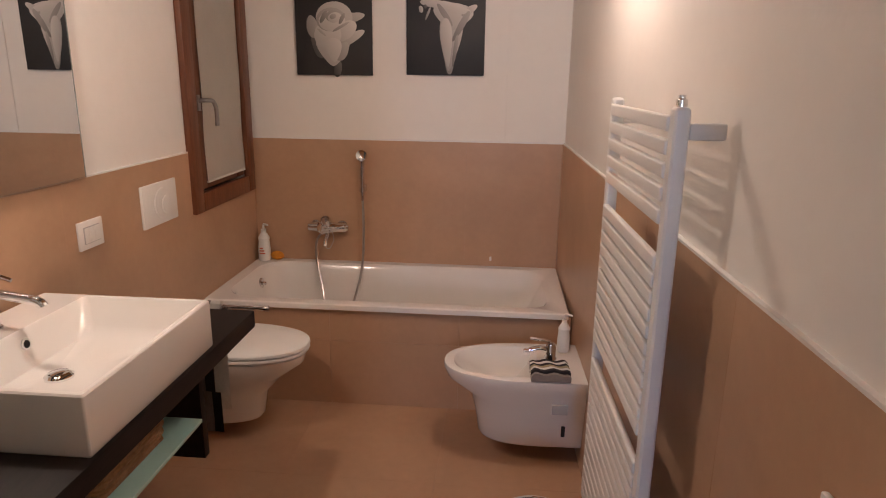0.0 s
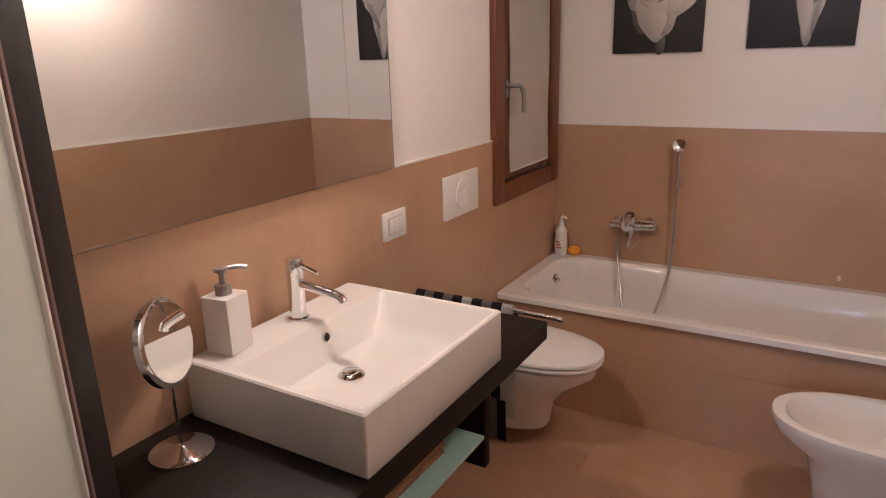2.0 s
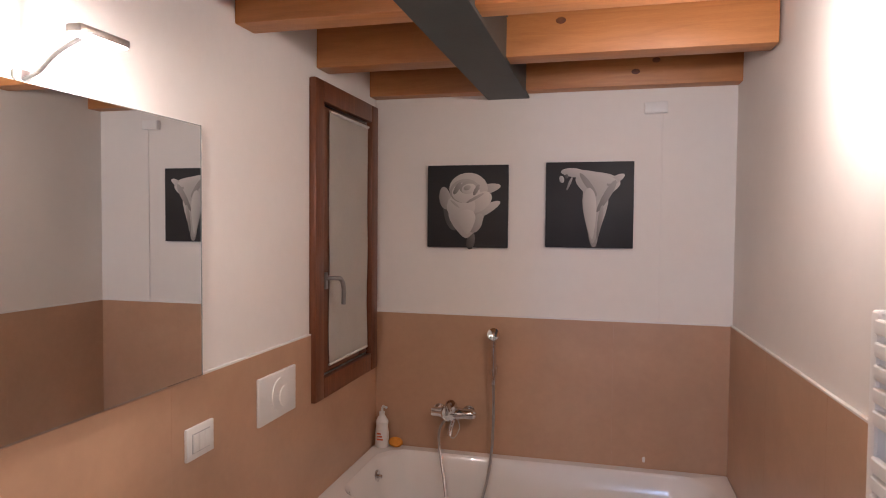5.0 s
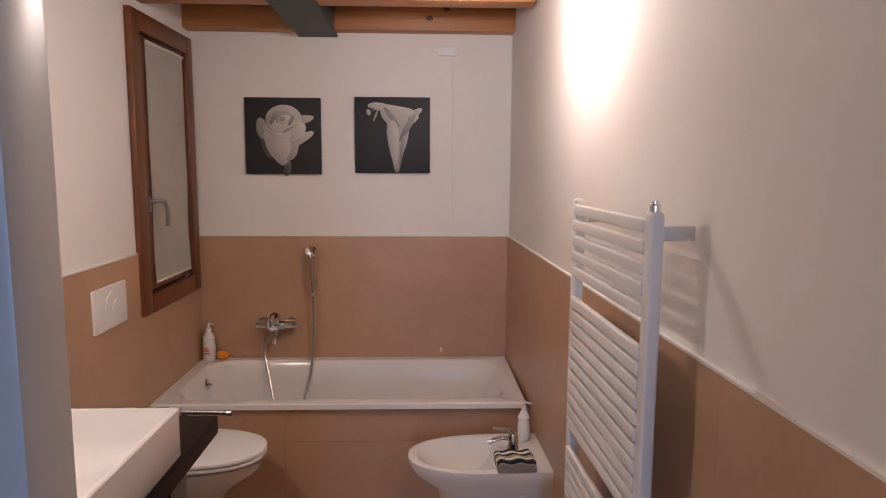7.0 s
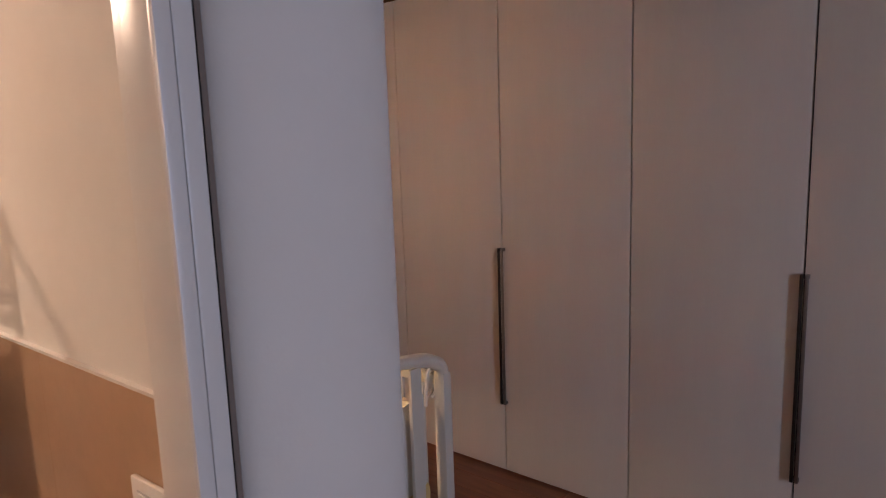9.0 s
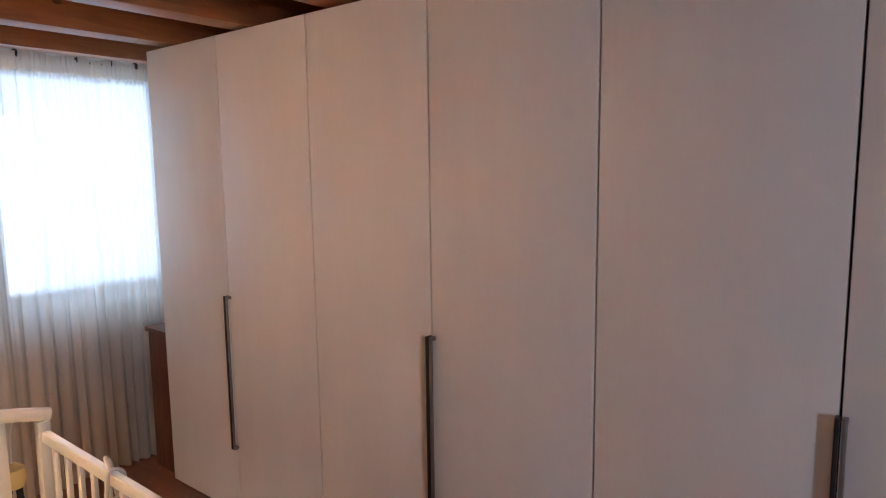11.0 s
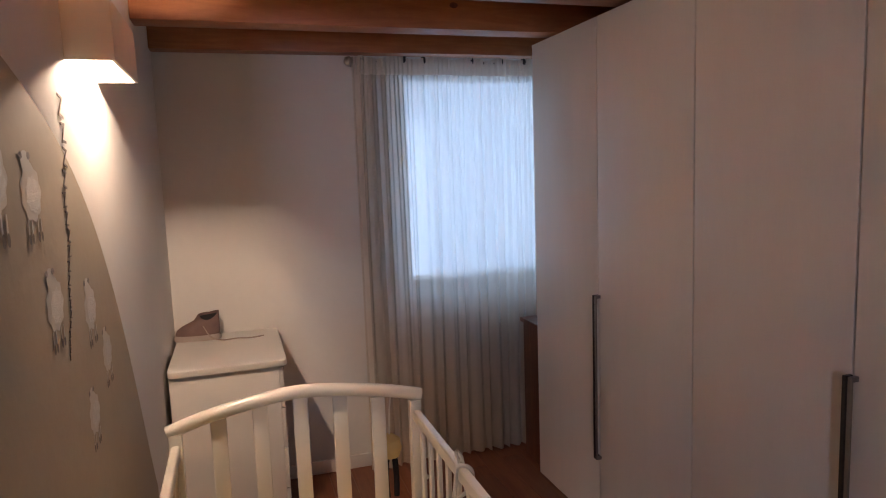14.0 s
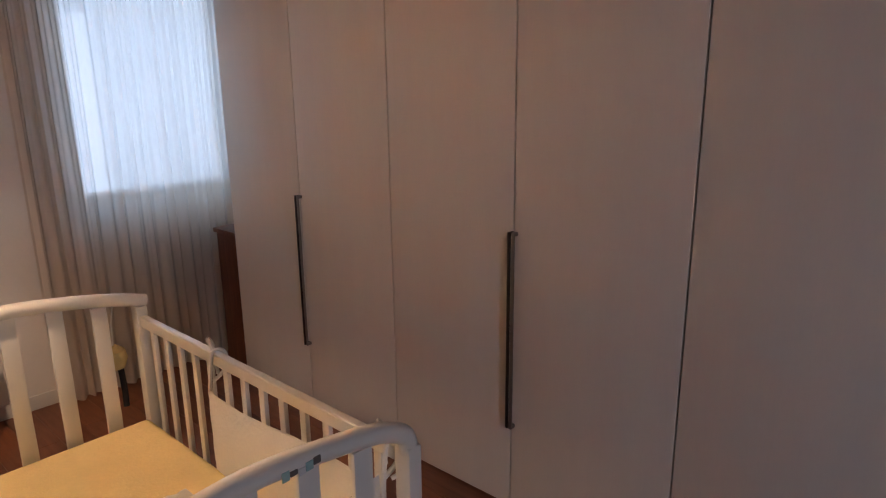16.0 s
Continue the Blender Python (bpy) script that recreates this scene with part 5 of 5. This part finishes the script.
def padded_bumper():
    p = thing("crib_bumper", "white padded crib bumper tied to the rail with ribbons", "bumper")
    xr = 2.785
    b = bmesh.new()
    n, m = 26, 10
    for side in (1, -1):
        grid = []
        for i in range(n + 1):
            u = i / n
            col = []
            for k in range(m + 1):
                v = k / m
                puff = 0.014 * (max(0.0, math.sin(math.pi * u) * math.sin(math.pi * v))) ** 0.4 + 0.002 * math.sin(u * 17 + v * 9)
                col.append(b.verts.new((xr - 0.036 + side * puff, -2.49 + 0.70 * u, 0.45 + 0.300 * v + 0.012 * math.sin(u * 6) * v)))
            grid.append(col)
        for i in range(n):
            for k in range(m):
                b.faces.new((grid[i][k], grid[i + 1][k], grid[i + 1][k + 1], grid[i][k + 1]))
    bmesh.ops.remove_doubles(b, verts=b.verts, dist=0.0006)
    part("pad", b, M_WHITECLOTH, p)
    b = bmesh.new()
    for side in (1, -1):
        grid = [[b.verts.new((2.075 + 0.665 * i / n, -2.500 + side * 0.013 * (max(0.0, math.sin(math.pi * i / n) * math.sin(math.pi * k / m))) ** 0.4, 0.46 + 0.33 * k / m + 0.010 * math.sin(i * 0.5) * k / m)) for k in range(m + 1)] for i in range(n + 1)]
        for i in range(n):
            for k in range(m):
                b.faces.new((grid[i][k], grid[i + 1][k], grid[i + 1][k + 1], grid[i][k + 1]))
    bmesh.ops.remove_doubles(b, verts=b.verts, dist=0.0006)
    part("pad", b, M_WHITECLOTH, p)
    part("ribbon", tube([(2.760, -2.515, 0.780), (2.800, -2.530, 0.790), (2.822, -2.520, 0.775), (2.835, -2.500, 0.730)], 0.005, 6, smooth_steps=5), M_WHITECLOTH, p, "white tying ribbon")
    for y in (-1.80, -2.50):
        part("ribbon", tube([(xr - 0.035, y, 0.75), (xr - 0.024, y + 0.005, 0.81), (xr - 0.018, y, 0.858), (xr + 0.006, y - 0.005, 0.860), (xr + 0.022, y, 0.835), (xr + 0.018, y + 0.01, 0.79), (xr - 0.018, y + 0.015, 0.765)], 0.006, 6, smooth_steps=5), M_WHITECLOTH, p, "white tying ribbon")
        part("ribbon", tube([(xr - 0.014, y, 0.860), (xr - 0.01, y + 0.035, 0.885), (xr + 0.01, y + 0.05, 0.86), (xr + 0.018, y + 0.055, 0.80), (xr + 0.020, y + 0.05, 0.765)], 0.0055, 6, smooth_steps=5), M_WHITECLOTH, p, "white tying ribbon")


padded_bumper()


def ribbon_bow():
    w = thing("ribbon_bow", "white ribbon tied in a bow round the crib post", "ribbon")
    x, y, z = 2.045, -1.308, 0.62
    part("band", tube([(x - 0.022, y - 0.026, z), (x + 0.022, y - 0.026, z), (x + 0.023, y + 0.026, z), (x - 0.023, y + 0.026, z), (x - 0.023, y - 0.024, z)], 0.004, 6), M_WHITECLOTH, w)
    px, py = x + 0.020, y - 0.034
    part("knot", lathe([(0.002, -0.009), (0.009, -0.005), (0.010, 0.004), (0.003, 0.009)], (px, py, z), n=12), M_WHITECLOTH, w)
    for d in (-1, 1):
        part("loop", tube([(px, py, z), (px + d * 0.022, py - 0.012, z + 0.020), (px + d * 0.042, py - 0.012, z + 0.018), (px + d * 0.040, py - 0.006, z + 0.002), (px, py, z)], 0.0055, 6, smooth_steps=5), M_WHITECLOTH, w)
        part("tail", tube([(px, py, z), (px + d * 0.014, py - 0.010, z - 0.025), (px + d * 0.026, py - 0.008, z - 0.060)], 0.005, 6, smooth_steps=4), M_WHITECLOTH, w)


ribbon_bow()


def hanging_toy():
    t = thing("hanging_toy", "small yellow and dark cloth toy hanging outside the crib", "toy", at=(2.705, -1.262, 0.0))
    part("body", lathe([(0.006, 0.665), (0.030, 0.675), (0.040, 0.705), (0.034, 0.735), (0.012, 0.752)], n=20), M_YELLOW, t)
    for dx in (-0.012, 0.014):
        part("leg", tube([(dx, 0, 0.675), (dx * 1.4, 0.006, 0.60), (dx * 1.2, 0.0, 0.53)], 0.010, 8, smooth_steps=4), M_DARK, t)
    part("string", tube([(0, 0, 0.75), (0, -0.015, 0.84), (0.0, -0.046, 0.90)], 0.0025, 6), M_WHITECLOTH, t)


hanging_toy()
b = bmesh.new()
grid = [[b.verts.new((2.47 + 0.17 * i / 12, -2.02 + 0.20 * k / 12, 0.507 + 0.020 * (math.sin(math.pi * i / 12) * math.sin(math.pi * k / 12)) ** 0.5 + 0.006 * math.sin(i * 1.3 + k * 0.9) * math.sin(math.pi * i / 12))) for k in range(13)] for i in range(13)]
for i in range(12):
    for k in range(12):
        b.faces.new((grid[i][k], grid[i + 1][k], grid[i + 1][k + 1], grid[i][k + 1]))
bmesh.ops.solidify(b, geom=b.faces[:], thickness=0.004)
tagged(part("muslin_cloth", b, M_WHITECLOTH), "crumpled white muslin cloth on the yellow mattress", "cloth")

# ---------------------------------------------------------------- wall and floor tiles, parquet
def slab(dx, dy, dz, mat, bevel=0.0003):
    return finish(box(-dx / 2, dx / 2, -dy / 2, dy / 2, -dz / 2, dz / 2, bevel=bevel, seg=1), mat, False)


def place(name, me, parent, at):
    ob = new(name, me)
    ob.parent = parent
    ob.location = at
    return ob


G = 0.0002
rows = ((0.0, TILE_TOP),)
for z0, z1 in rows:
    # west wall, cut round the window frame
    y = -0.0105
    for wdt in (0.80, 0.80, 0.80, 0.80):
        lo = y - wdt
        if lo < DY + 0.10:
            lo = DY + 0.10
        if y > -0.1 and z1 > 1:
            place("tile", slab(0.0105, wdt - G, 0.903 - z0 - G, M_TILE), wall_west, (0.00525, (y + lo) / 2, (z0 + 0.903) / 2))
            place("tile", slab(0.0105, 0.0535 - G, z1 - 0.903 - G, M_TILE), wall_west, (0.00525, -0.7837, (z1 + 0.903) / 2))
            place("tile", slab(0.0105, 0.042 - 0.0105, z1 - 0.903 - G, M_TILE), wall_west, (0.00525, -0.0105 - 0.016, (z1 + 0.903) / 2))
        else:
            place("tile", slab(0.0105, y - lo - G, z1 - z0 - G, M_TILE), wall_west, (0.00525, (y + lo) / 2, (z0 + z1) / 2))
        y = lo
    for x0, x1 in ((0.0, 0.59), (0.59, 1.18), (1.18, W)):
        place("tile", slab(x1 - x0 - G, 0.0105, z1 - z0 - G, M_TILE), wall_north, ((x0 + x1) / 2, -0.00525, (z0 + z1) / 2))
    y = -0.0105
    while y > DY + 0.105:
        lo = max(y - 0.60, DY + 0.105)
        place("tile", slab(0.0105, y - lo - G, z1 - z0 - G, M_TILE), wall_partition, (rw((y + lo) / 2) - 0.00525, (y + lo) / 2, (z0 + z1) / 2)).rotation_euler.z = math.atan(LEAN)
        y = lo
floor = bpy.data.objects["floor_bathroom"]
y = -0.70
while y > DY + 0.06:
    lo = max(y - 0.60, DY + 0.06)
    for x0, x1 in ((0.0, 0.55), (0.55, 1.15), (1.15, W + 0.085)):
        place("tile", slab(x1 - x0 - 0.0006, y - lo - 0.0006, 0.006, M_FLOORTILE, 0.0003), floor, ((x0 + x1) / 2, (y + lo) / 2, -0.003))
    y = lo
plank = slab(0.1185, 1.1985, 0.012, M_PLANK, 0.0012)
fb, fh = bpy.data.objects["floor_bedroom_north"], bpy.data.objects["floor_bedroom"]
cols = int((4.34 - PW) / 0.12)
for i in range(cols + 1):
    off = (0.37 * i * 1.7) % 1.2
    for k in range(-1, 5):
        yc = NB - 0.6 - 1.2 * k + off - 0.6
        if yc + 0.6 > NB:
            h = NB - (yc - 0.6)
            if h > 0.05:
                place("plank", slab(0.1185, h - 0.0015, 0.012, M_PLANK), fb, (PW + 0.06 + 0.12 * i, NB - h / 2, -0.006))
        elif yc - 0.6 > -4.8:
            place("plank", plank, fb, (PW + 0.06 + 0.12 * i, yc, -0.006))
for i in range(18):
    off = (0.29 * i * 1.7) % 1.2
    xc = PW - 0.06 - 0.12 * i
    for yc, h in ((DY - 0.41 - off * 0.0, 0.82), (DY - 0.82 - 0.41, 0.82)):
        place("plank", slab(0.1185, h - 0.0015, 0.012, M_PLANK), fh, (xc, yc, -0.006))
